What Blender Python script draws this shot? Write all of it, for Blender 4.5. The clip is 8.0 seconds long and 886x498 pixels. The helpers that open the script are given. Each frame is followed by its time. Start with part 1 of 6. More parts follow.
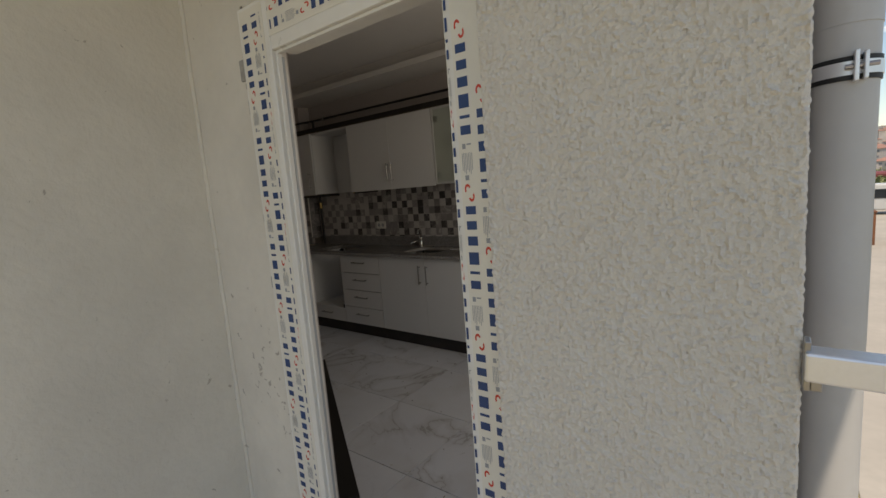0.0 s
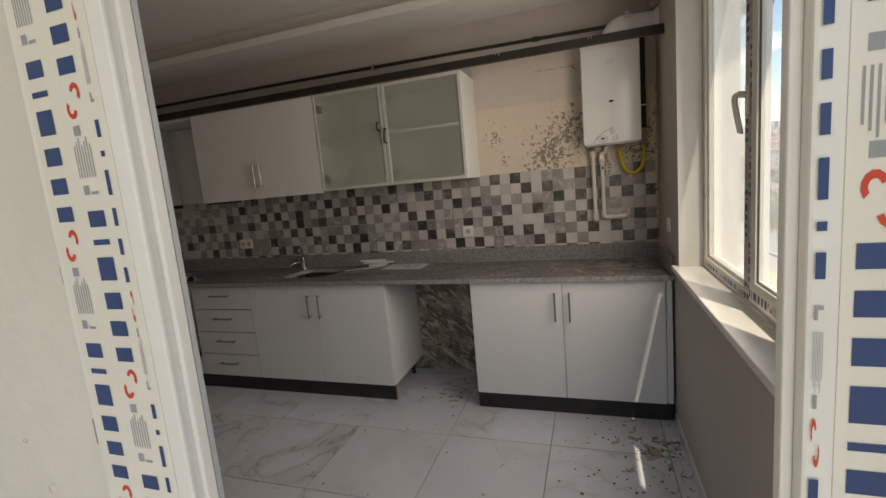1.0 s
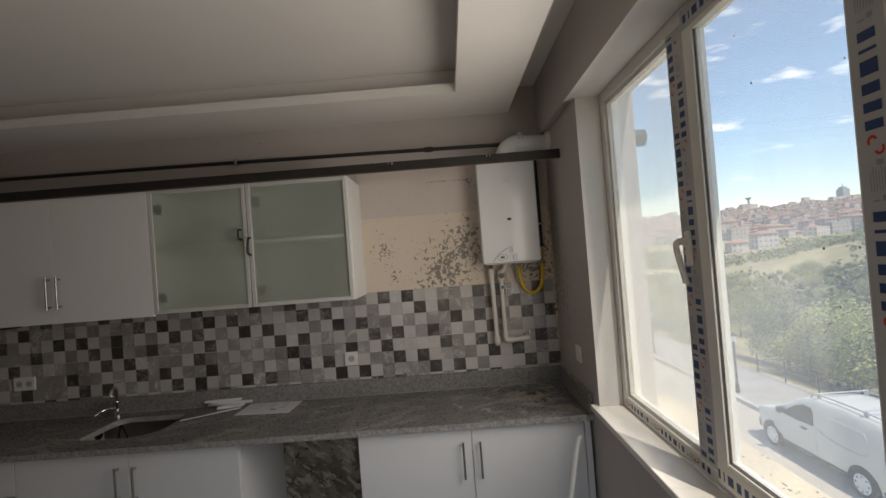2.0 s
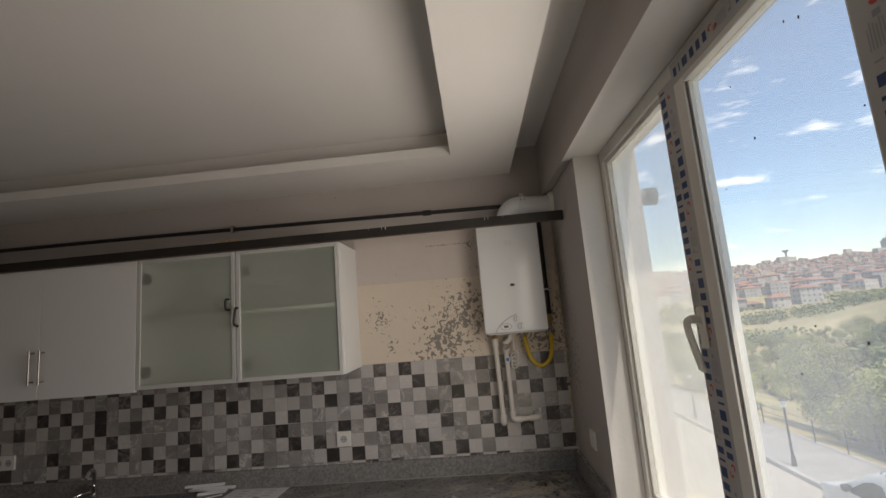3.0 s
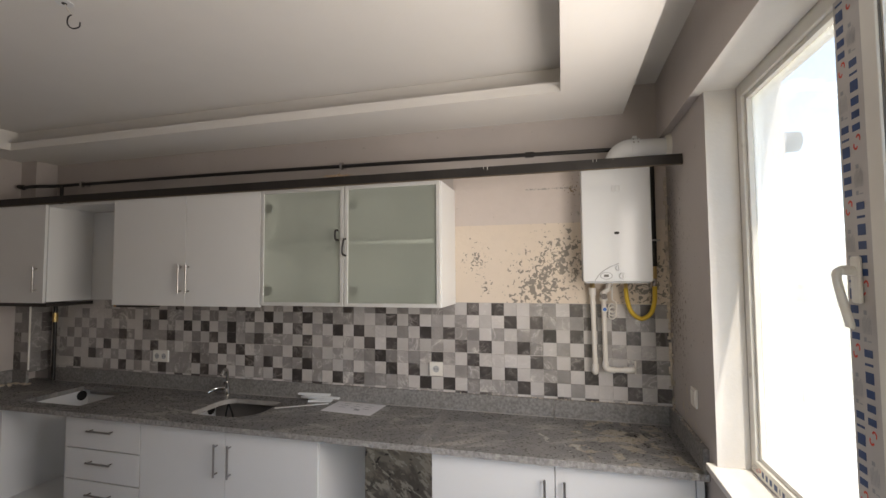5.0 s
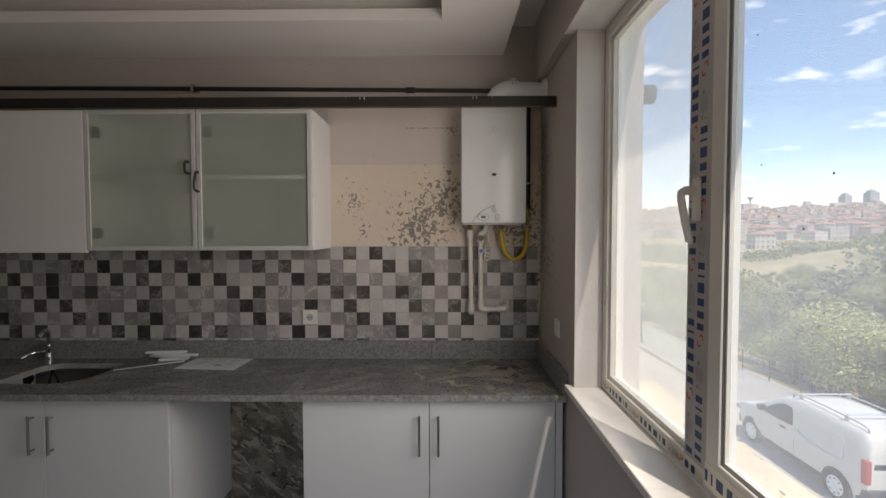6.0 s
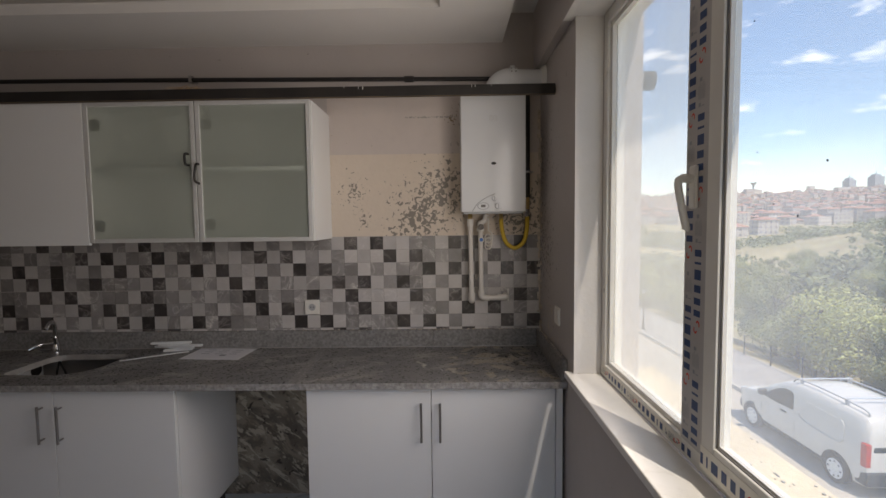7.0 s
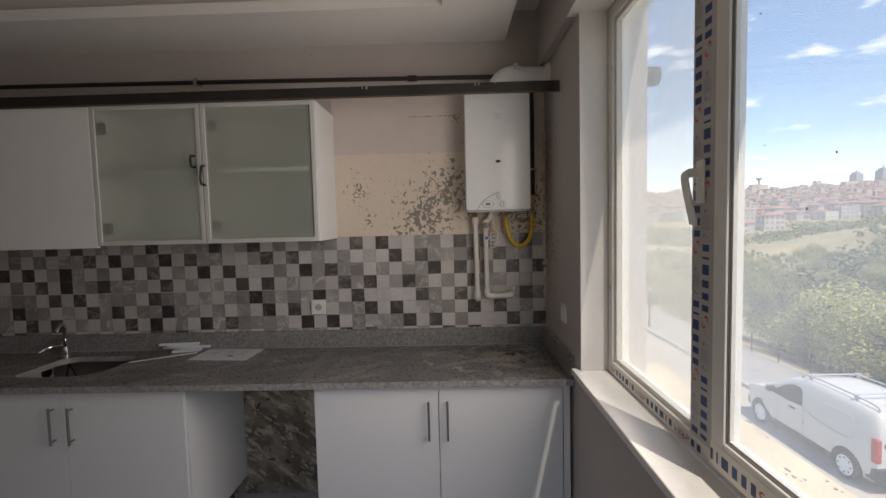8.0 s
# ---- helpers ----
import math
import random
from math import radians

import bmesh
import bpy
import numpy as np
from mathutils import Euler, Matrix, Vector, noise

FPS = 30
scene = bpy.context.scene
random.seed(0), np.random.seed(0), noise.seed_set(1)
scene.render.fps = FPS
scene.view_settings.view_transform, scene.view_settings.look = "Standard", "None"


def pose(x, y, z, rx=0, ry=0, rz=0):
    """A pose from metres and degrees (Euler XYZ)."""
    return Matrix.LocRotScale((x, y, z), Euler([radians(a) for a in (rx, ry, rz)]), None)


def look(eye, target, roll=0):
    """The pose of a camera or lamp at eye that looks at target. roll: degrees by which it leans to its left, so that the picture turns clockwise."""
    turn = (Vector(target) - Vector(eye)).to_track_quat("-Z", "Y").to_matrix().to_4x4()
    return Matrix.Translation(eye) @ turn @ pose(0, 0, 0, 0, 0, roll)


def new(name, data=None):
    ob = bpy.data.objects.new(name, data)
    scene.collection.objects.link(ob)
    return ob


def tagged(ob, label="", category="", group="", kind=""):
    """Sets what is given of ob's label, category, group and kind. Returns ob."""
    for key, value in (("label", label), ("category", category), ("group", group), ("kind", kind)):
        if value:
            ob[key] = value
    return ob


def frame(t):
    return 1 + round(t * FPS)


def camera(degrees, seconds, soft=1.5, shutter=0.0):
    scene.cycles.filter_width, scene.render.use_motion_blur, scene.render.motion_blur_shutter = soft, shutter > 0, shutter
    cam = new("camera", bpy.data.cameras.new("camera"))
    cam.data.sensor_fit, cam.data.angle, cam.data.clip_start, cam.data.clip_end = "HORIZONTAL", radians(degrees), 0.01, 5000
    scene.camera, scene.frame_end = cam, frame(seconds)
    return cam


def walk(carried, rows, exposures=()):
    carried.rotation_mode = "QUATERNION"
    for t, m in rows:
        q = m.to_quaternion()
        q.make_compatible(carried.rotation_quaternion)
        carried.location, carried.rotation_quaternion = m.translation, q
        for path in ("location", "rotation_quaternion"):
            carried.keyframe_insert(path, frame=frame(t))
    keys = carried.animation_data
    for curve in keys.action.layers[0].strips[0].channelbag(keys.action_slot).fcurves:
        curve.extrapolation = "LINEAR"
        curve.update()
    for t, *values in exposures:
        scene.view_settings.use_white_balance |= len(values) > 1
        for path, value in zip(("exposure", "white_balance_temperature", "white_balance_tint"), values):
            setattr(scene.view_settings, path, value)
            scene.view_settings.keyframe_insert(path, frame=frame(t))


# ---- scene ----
cam = camera(89.6, 8.0)
PATH = [
    (0, (0.247, -3.668, 1.474), (-0.954, -2.091, 1.205), -4.4),
    (0.2, (0.091, -3.647, 1.503), (-1.027, -2.018, 1.192), -5.1),
    (0.4, (-0.026, -3.581, 1.5), (-1.05, -1.896, 1.167), -5.2),
    (0.6, (-0.161, -3.475, 1.462), (-1.072, -1.728, 1.121), -5.3),
    (0.8, (-0.312, -3.348, 1.457), (-1.089, -1.538, 1.113), -5.8),
    (1, (-0.418, -3.252, 1.494), (-1.059, -1.379, 1.204), -5.2),
    (1.2, (-0.471, -3.155, 1.529), (-0.973, -1.233, 1.294), -5.2),
    (1.4, (-0.55, -3.058, 1.574), (-0.916, -1.1, 1.391), -5.0),
    (1.5, (-0.585, -2.998, 1.607), (-0.887, -1.027, 1.452), -4.9),
    (2, (-0.65, -2.815, 1.718), (-0.677, -0.815, 1.749), -4.4),
    (2.2, (-0.618, -2.769, 1.755), (-0.601, -0.772, 1.86), -4.6),
    (3.3, (-0.482, -2.641, 1.772), (-0.772, -0.691, 2.111), -4.3),
    (3.5, (-0.491, -2.65, 1.769), (-0.949, -0.737, 2.131), -3.4),
    (3.8, (-0.547, -2.72, 1.778), (-1.353, -0.917, 2.09), -0.6),
    (4, (-0.583, -2.758, 1.758), (-1.529, -1.019, 2.043), 1.0),
    (4.5, (-0.604, -2.731, 1.733), (-1.457, -0.935, 1.946), 0.6),
    (4.8, (-0.594, -2.712, 1.718), (-1.316, -0.853, 1.87), 0.4),
    (5, (-0.56, -2.656, 1.708), (-1.075, -0.726, 1.811), -0.4),
    (5.2, (-0.52, -2.602, 1.693), (-0.793, -0.621, 1.74), -1.2),
    (6.3, (-0.529, -2.537, 1.586), (-0.544, -0.54, 1.492), -0.1),
    (6.5, (-0.523, -2.54, 1.589), (-0.547, -0.543, 1.481), -0.2),
    (7, (-0.519, -2.549, 1.603), (-0.548, -0.553, 1.48), -0.7),
    (7.5, (-0.528, -2.55, 1.604), (-0.555, -0.554, 1.481), -1.1),
    (8, (-0.525, -2.551, 1.599), (-0.573, -0.556, 1.474), -1.4),
]
EXPO = [(0.0, 0.1, 7700, 12), (0.6, 0.78, 7700, 14), (1.0, 0.98, 7700, 13), (1.5, 0.95, 7350, 13), (2.0, 0.82, 7050, 13), (3.5, 0.82, 7150, 15), (3.8, 1.5, 7050, 15), (4.0, 2.0, 7000, 15),
        (4.5, 2.2, 6950, 15), (5.0, 1.92, 6950, 14), (5.3, 1.45, 7050, 14), (6.3, 0.90, 6950, 17), (8.0, 0.90, 6900, 17)]
walk(cam, [(t, look(eye, target, roll)) for t, eye, target, roll in PATH], EXPO)

# ---- world and sun ----
SUN = Vector((0.212, -0.42, 1.0)).normalized()
world = bpy.data.worlds.new("world")
scene.world = world
world.use_nodes = True
wn = world.node_tree
sky = wn.nodes.new("ShaderNodeTexSky")
sky.sky_type, sky.sun_disc = "NISHITA", False
sky.sun_elevation = math.asin(SUN.z)
sky.sun_rotation = math.atan2(SUN.x, SUN.y)
sky.air_density, sky.dust_density, sky.ozone_density = 1.0, 0.25, 2.0
# small fair-weather clouds over the whole sky, flattened towards the horizon
way = wn.nodes.new("ShaderNodeTexCoord").outputs["Generated"]
flat = wn.nodes.new("ShaderNodeVectorMath")
flat.operation = "MULTIPLY"
flat.inputs[1].default_value = (1.0, 1.0, 3.2)
wn.links.new(way, flat.inputs[0])
puff = wn.nodes.new("ShaderNodeTexNoise")
puff.inputs["Scale"].default_value, puff.inputs["Detail"].default_value = 9.0, 8.0
wn.links.new(flat.outputs[0], puff.inputs["Vector"])
cover = wn.nodes.new("ShaderNodeMapRange")
for key, v in (("From Min", 0.588), ("From Max", 0.69), ("To Max", 0.55)):
    cover.inputs[key].default_value = v
wn.links.new(puff.outputs["Fac"], cover.inputs["Value"])
blend = wn.nodes.new("ShaderNodeMix")
blend.data_type = "RGBA"
wn.links.new(cover.outputs["Result"], blend.inputs[0])
wn.links.new(sky.outputs[0], blend.inputs[6])
blend.inputs[7].default_value = (9.5, 9.5, 9.6, 1)
wn.links.new(blend.outputs[2], wn.nodes["Background"].inputs[0])
wn.nodes["Background"].inputs[1].default_value = 0.15
sun = new("sun", bpy.data.lights.new("sun", "SUN"))
sun.data.energy, sun.data.angle, sun.data.color = 3.2, radians(0.5), (1.0, 0.93, 0.84)
sun.matrix_world = look(SUN * 30, (0, 0, 0))


def window_light(name, w, h, energy, eye, target):
    """Stands in for the sky's light in an opening."""
    lamp = new(name, bpy.data.lights.new(name, "AREA"))
    lamp.data.shape, lamp.data.size, lamp.data.size_y = "RECTANGLE", w, h
    lamp.data.energy, lamp.data.color = energy, (1.0, 0.95, 0.89)
    lamp.data.spread = radians(165)
    lamp.matrix_world = look(eye, target)


window_light("window_skylight", 1.12, 1.14, 7.4, (0.040, -1.42, 1.67), (-2.0, -1.34, 1.60))

# ---- materials ----


def mat(name, color, rough=0.5, metal=0.0, vary=0.06, scale=6.0, bump=0.0, bump_scale=60.0, piece=0.0, stain=0.0, stain_color=(0.1, 0.09, 0.08), stain_scale=1.5, veins=None, blots=(), wipes=(), stretch=(1, 1, 1), rough_vary=0.0):
    """A procedural surface: two scales of variation, stains, veins and blots with places of their own, and fine relief."""
    m = bpy.data.materials.new(name)
    m.use_nodes = True
    nt = m.node_tree
    b = nt.nodes["Principled BSDF"]
    b.inputs["Roughness"].default_value, b.inputs["Metallic"].default_value = rough, metal
    place = nt.nodes.new("ShaderNodeNewGeometry").outputs["Position"]
    info = nt.nodes.new("ShaderNodeObjectInfo").outputs["Random"]
    co = place
    if piece:
        ad = nt.nodes.new("ShaderNodeVectorMath")
        ad.operation = "MULTIPLY_ADD"
        nt.links.new(info, ad.inputs[0])
        ad.inputs[1].default_value = (37, 53, 71)
        nt.links.new(place, ad.inputs[2])
        co = ad.outputs[0]
    if stretch != (1, 1, 1):
        sv = nt.nodes.new("ShaderNodeVectorMath")
        sv.operation = "MULTIPLY"
        nt.links.new(co, sv.inputs[0])
        sv.inputs[1].default_value = stretch
        co = sv.outputs[0]

    def tex(sc, detail=6.0, distort=0.0):
        n = nt.nodes.new("ShaderNodeTexNoise")
        n.inputs["Scale"].default_value, n.inputs["Detail"].default_value, n.inputs["Distortion"].default_value = sc, detail, distort
        nt.links.new(co, n.inputs["Vector"])
        return n.outputs["Fac"]

    def ramp(fac, a, z, lo=0.0, hi=1.0):
        n = nt.nodes.new("ShaderNodeMapRange")
        for key, v in (("From Min", a), ("From Max", z), ("To Min", lo), ("To Max", hi)):
            n.inputs[key].default_value = v
        nt.links.new(fac, n.inputs["Value"])
        return n.outputs["Result"]

    def calc(op, a, z):
        n = nt.nodes.new("ShaderNodeMath")
        n.operation = op
        for sock, v in ((n.inputs[0], a), (n.inputs[1], z)):
            if isinstance(v, (float, int)):
                sock.default_value = v
            else:
                nt.links.new(v, sock)
        return n.outputs[0]

    def mix(fac, one, two):
        n = nt.nodes.new("ShaderNodeMix")
        n.data_type = "RGBA"
        for sock, v in ((n.inputs[0], fac), (n.inputs[6], one), (n.inputs[7], two)):
            if isinstance(v, (tuple, float, int)):
                sock.default_value = (*v, 1.0) if isinstance(v, tuple) else v
            else:
                nt.links.new(v, sock)
        return n.outputs[2]

    lo = tuple(max(0.0, c * (1 - vary)) for c in color)
    hi = tuple(min(1.0, c * (1 + vary)) for c in color)
    out = mix(ramp(tex(scale), 0.3, 0.7), lo, hi)
    out = mix(ramp(tex(scale * 9, 3.0), 0.4, 0.75, 0.0, 0.5), out, lo)
    if veins:
        sc, width, vcol, power = veins
        d = calc("ABSOLUTE", calc("SUBTRACT", tex(sc, 5.0, 1.2), 0.5), 0.0)
        line = ramp(d, 0.0, width, power, 0.0)
        soft = ramp(d, 0.0, width * 5, power * 0.4, 0.0)
        breaks = ramp(tex(sc * 0.8, 2.0), 0.42, 0.6)
        out = mix(calc("MULTIPLY", calc("MAXIMUM", line, soft), breaks), out, vcol)
    if stain:
        out = mix(ramp(tex(stain_scale, 9.0), 0.52, 0.75, 0.0, stain), out, stain_color)
    for turn_by, stretched, lo_edge, hi_edge, wcol, level in wipes:
        # ragged streaks drawn out in one direction
        mp = nt.nodes.new("ShaderNodeMapping")
        mp.vector_type = "TEXTURE"
        mp.inputs["Rotation"].default_value = [radians(a) for a in turn_by]
        mp.inputs["Scale"].default_value = [1.0 / s for s in stretched]
        nt.links.new(place, mp.inputs["Vector"])
        n = nt.nodes.new("ShaderNodeTexNoise")
        n.inputs["Scale"].default_value, n.inputs["Detail"].default_value, n.inputs["Roughness"].default_value, n.inputs["Distortion"].default_value = 1.0, 9.0, 0.62, 0.4
        nt.links.new(mp.outputs[0], n.inputs["Vector"])
        out = mix(ramp(n.outputs["Fac"], lo_edge, hi_edge, 0.0, level), out, wcol)
    for centre, radius, bcol, level, sc in blots:
        dv = nt.nodes.new("ShaderNodeVectorMath")
        dv.operation = "DISTANCE"
        nt.links.new(place, dv.inputs[0])
        dv.inputs[1].default_value = centre
        near = ramp(dv.outputs["Value"], 0.0, radius, level, -0.12)
        out = mix(ramp(calc("ADD", tex(sc, 5.0, 0.8), near), 0.60, 0.63), out, bcol)
    if piece:
        hsv = nt.nodes.new("ShaderNodeHueSaturation")
        nt.links.new(out, hsv.inputs["Color"])
        nt.links.new(ramp(info, 0.0, 1.0, 1 - piece, 1 + piece), hsv.inputs["Value"])
        out = hsv.outputs["Color"]
    nt.links.new(out, b.inputs["Base Color"])
    if rough_vary:
        nt.links.new(ramp(tex(scale * 2, 5.0), 0.3, 0.7, max(0.02, rough - rough_vary), min(1.0, rough + rough_vary)), b.inputs["Roughness"])
    if bump:
        n = nt.nodes.new("ShaderNodeBump")
        n.inputs["Strength"].default_value, n.inputs["Distance"].default_value = bump, 0.01
        nt.links.new(tex(bump_scale, 4.0), n.inputs["Height"])
        nt.links.new(n.outputs["Normal"], b.inputs["Normal"])
    return m


WALL = mat("grey_wall_paint", (0.47, 0.43, 0.41), 0.75, vary=0.05, scale=1.2, bump=0.12, bump_scale=70, stain=0.25, stain_color=(0.36, 0.33, 0.31), blots=(((0.0, -0.05, 1.50), 0.60, (0.22, 0.195, 0.165), 0.085, 48), ((0.0, -0.08, 1.95), 0.45, (0.26, 0.235, 0.205), 0.07, 55), ((-0.05, -0.3, 0.95), 0.35, (0.5, 0.45, 0.36), 0.10, 30)))
CEIL = mat("ceiling_paint", (0.72, 0.70, 0.67), 0.8, vary=0.03, scale=0.8, bump=0.06, bump_scale=50, stain=0.12, stain_color=(0.55, 0.53, 0.50), stain_scale=0.8)
STUCCO = mat("rough_stucco", (0.70, 0.655, 0.58), 0.92, vary=0.03, scale=3, bump=0.7, bump_scale=170, stain=0.12, stain_color=(0.50, 0.46, 0.40))
PLASTER = mat("smooth_outer_plaster", (0.68, 0.64, 0.565), 0.85, vary=0.06, scale=2.5, bump=0.35, bump_scale=45, stain=0.4, stain_color=(0.47, 0.44, 0.39), blots=(((-1.06, -2.9, 0.85), 0.45, (0.42, 0.385, 0.33), 0.0, 30),))
CONCRETE = mat("dusty_grey_concrete", (0.27, 0.255, 0.235), 0.92, vary=0.15, scale=3, bump=0.3, bump_scale=60, stain=0.4, stain_color=(0.18, 0.17, 0.155))
MORTAR = mat("grey_mortar", (0.36, 0.34, 0.31), 0.95, vary=0.25, scale=14, bump=0.6, bump_scale=90)
WHITE_BOARD = mat("white_laminate", (0.74, 0.748, 0.745), 0.3, vary=0.012, scale=1.3)
BLACK_BOARD = mat("black_laminate", (0.020, 0.018, 0.017), 0.42, vary=0.2, scale=8, stain=0.4, stain_color=(0.07, 0.06, 0.055), stain_scale=5, rough_vary=0.1)
CHIP = mat("chipboard_edge", (0.42, 0.29, 0.17), 0.9, vary=0.25, scale=60)
PVC = mat("white_pvc", (0.76, 0.74, 0.69), 0.35, vary=0.03, scale=4, stain=0.2, stain_color=(0.5, 0.47, 0.42), stain_scale=7, rough_vary=0.08)
GASKET = mat("grey_rubber", (0.16, 0.155, 0.15), 0.7, vary=0.1, scale=20)
MARBLE = mat("white_marble_tile", (0.65, 0.68, 0.73), 0.14, vary=0.05, scale=1.5, piece=0.03, veins=(1.5, 0.012, (0.30, 0.29, 0.29), 0.8), stain=0.35, stain_color=(0.46, 0.43, 0.39), stain_scale=2.2, rough_vary=0.07, blots=(((-0.14, -0.92, 0.0), 0.5, (0.40, 0.355, 0.29), 0.08, 10), ((-0.10, -0.86, 0.0), 0.30, (0.16, 0.13, 0.10), 0.06, 26), ((-1.4, -0.35, 0.0), 0.4, (0.3, 0.27, 0.22), 0.06, 18)))
SILL = mat("white_marble_sill", (0.73, 0.71, 0.68), 0.3, vary=0.05, scale=3, veins=(3.0, 0.01, (0.5, 0.47, 0.42), 0.4), stain=0.3, stain_color=(0.58, 0.52, 0.42), stain_scale=4)
GROUT = mat("grey_grout", (0.42, 0.40, 0.38), 0.95, vary=0.12, scale=20)
GRANITE = mat("grey_granite", (0.15, 0.146, 0.144), 0.36, vary=0.18, scale=30, stain=0.45, stain_color=(0.30, 0.285, 0.26), stain_scale=2.6, rough_vary=0.2,
              wipes=(((0, 0, 28), (3.2, 12, 3), 0.53, 0.66, (0.40, 0.38, 0.35), 0.55), ((0, 0, -15), (3, 9, 5), 0.60, 0.66, (0.46, 0.44, 0.41), 0.5), ((0, 0, 10), (1.6, 3.0, 2), 0.54, 0.66, (0.085, 0.08, 0.078), 0.45)),
              blots=(((-0.32, -0.26, 0.885), 0.55, (0.30, 0.265, 0.21), 0.15, 11), ((-0.2, -0.22, 0.885), 0.20, (0.05, 0.046, 0.042), 0.13, 14), ((-0.65, -0.35, 0.885), 0.4, (0.40, 0.38, 0.34), 0.03, 11)))
REVEAL = mat("off_white_reveal_paint", (0.70, 0.67, 0.64), 0.7, vary=0.04, scale=3, bump=0.1, bump_scale=60, stain=0.3, stain_color=(0.56, 0.52, 0.47), stain_scale=4)
FRONT_EDGE = mat("pale_rough_granite", (0.32, 0.31, 0.30), 0.75, vary=0.4, scale=75, bump=0.7, bump_scale=140, stain=0.5, stain_color=(0.13, 0.125, 0.12), stain_scale=25)
GRANITE_EDGE = mat("rough_granite", (0.24, 0.232, 0.225), 0.7, vary=0.35, scale=70, bump=0.6, bump_scale=130, stain=0.4, stain_color=(0.16, 0.15, 0.14), stain_scale=6)
STEEL = mat("brushed_steel", (0.36, 0.35, 0.34), 0.28, 1.0, vary=0.05, scale=20)
CHROME = mat("chrome", (0.78, 0.78, 0.78), 0.09, 1.0, vary=0.03, scale=15, stain=0.2, stain_color=(0.4, 0.38, 0.35), stain_scale=12)
ALU = mat("satin_aluminium", (0.80, 0.80, 0.80), 0.38, 0.85, vary=0.04, scale=20)
WOOD = mat("orange_wood_veneer", (0.40, 0.20, 0.055), 0.42, vary=0.22, scale=3, stretch=(14, 14, 1), bump=0.05, bump_scale=40)
ENAMEL = mat("white_enamel", (0.76, 0.78, 0.79), 0.2, vary=0.015, scale=2, stain=0.08, stain_color=(0.6, 0.58, 0.54), stain_scale=3)
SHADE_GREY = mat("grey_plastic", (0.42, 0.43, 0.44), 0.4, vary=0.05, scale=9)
BLACK_PIPE = mat("black_painted_steel", (0.013, 0.012, 0.012), 0.5, vary=0.3, scale=12, stain=0.25, stain_color=(0.05, 0.04, 0.032), stain_scale=9)
YELLOW = mat("yellow_gas_hose", (0.62, 0.42, 0.03), 0.5, vary=0.08, scale=10)
BRASS = mat("brass", (0.62, 0.45, 0.20), 0.3, 1.0, vary=0.08, scale=20)
PPR = mat("white_water_pipe", (0.70, 0.67, 0.62), 0.5, vary=0.05, scale=8, stain=0.25, stain_color=(0.5, 0.46, 0.4), stain_scale=8)
BLUE = mat("blue_plastic", (0.03, 0.14, 0.45), 0.4, vary=0.05, scale=9)
PAPER = mat("white_paper", (0.72, 0.71, 0.74), 0.3, vary=0.04, scale=6)
INK = mat("grey_print", (0.30, 0.31, 0.33), 0.6, vary=0.05, scale=9)
BLUE_INK = mat("navy_print", (0.015, 0.05, 0.16), 0.45, vary=0.08, scale=9)
RED_INK = mat("red_print", (0.62, 0.05, 0.02), 0.45, vary=0.06, scale=9)
# low grey that paints in the dimness of the hall and sink cabinet
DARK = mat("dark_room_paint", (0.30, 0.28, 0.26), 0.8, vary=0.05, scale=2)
NEAR_BLACK = mat("dark_board", (0.012, 0.011, 0.010), 0.6, vary=0.2, scale=6)
OLD_PAINT = mat("flaking_cream_paint", (0.66, 0.57, 0.475), 0.8, vary=0.05, scale=2, bump=0.25, bump_scale=40, stain=0.2, stain_color=(0.56, 0.47, 0.37), stain_scale=2, blots=(((-0.70, 0.0, 1.62), 0.30, (0.245, 0.22, 0.19), 0.19, 36), ((-0.55, 0.0, 1.77), 0.30, (0.245, 0.22, 0.19), 0.165, 42), ((-1.06, 0.0, 1.77), 0.14, (0.24, 0.215, 0.185), 0.10, 50), ((-1.0, 0.0, 1.62), 0.10, (0.24, 0.215, 0.185), 0.09, 50), ((-0.1, 0.0, 1.62), 0.30, (0.22, 0.20, 0.17), 0.16, 40)))
PINK_PAINT = mat("old_pinkish_paint", (0.57, 0.505, 0.465), 0.78, vary=0.05, scale=2, bump=0.12, bump_scale=40, stain=0.25, stain_color=(0.47, 0.41, 0.355), blots=(((-0.50, 0.0, 2.19), 0.10, (0.26, 0.19, 0.12), 0.08, 45), ((-0.47, 0.0, 2.05), 0.12, (0.40, 0.36, 0.32), 0.10, 22)))
RAW = mat("raw_adhesive_wall", (0.19, 0.16, 0.13), 0.9, vary=0.3, scale=9, bump=0.8, bump_scale=34, stain=0.5, stain_color=(0.20, 0.175, 0.145), stain_scale=5,
          wipes=(((0, 35, 0), (3.6, 3, 7), 0.47, 0.54, (0.36, 0.31, 0.24), 0.9), ((0, 42, 0), (9, 6, 22), 0.53, 0.57, (0.55, 0.49, 0.39), 0.95), ((0, -20, 0), (14, 9, 18), 0.60, 0.63, (0.06, 0.05, 0.042), 0.9)))
TILE = [mat("light_tile", (0.505, 0.482, 0.470), 0.25, vary=0.07, scale=9, piece=0.10, stain=0.35, stain_color=(0.40, 0.37, 0.34), stain_scale=5, veins=(6, 0.006, (0.74, 0.71, 0.68), 0.5)),
        mat("grey_marbled_tile", (0.30, 0.285, 0.278), 0.25, vary=0.16, scale=9, piece=0.22, veins=(9, 0.014, (0.66, 0.63, 0.60), 0.9)),
        mat("dark_tile", (0.070, 0.063, 0.061), 0.28, vary=0.35, scale=11, piece=0.4, veins=(11, 0.02, (0.30, 0.28, 0.27), 0.85))]


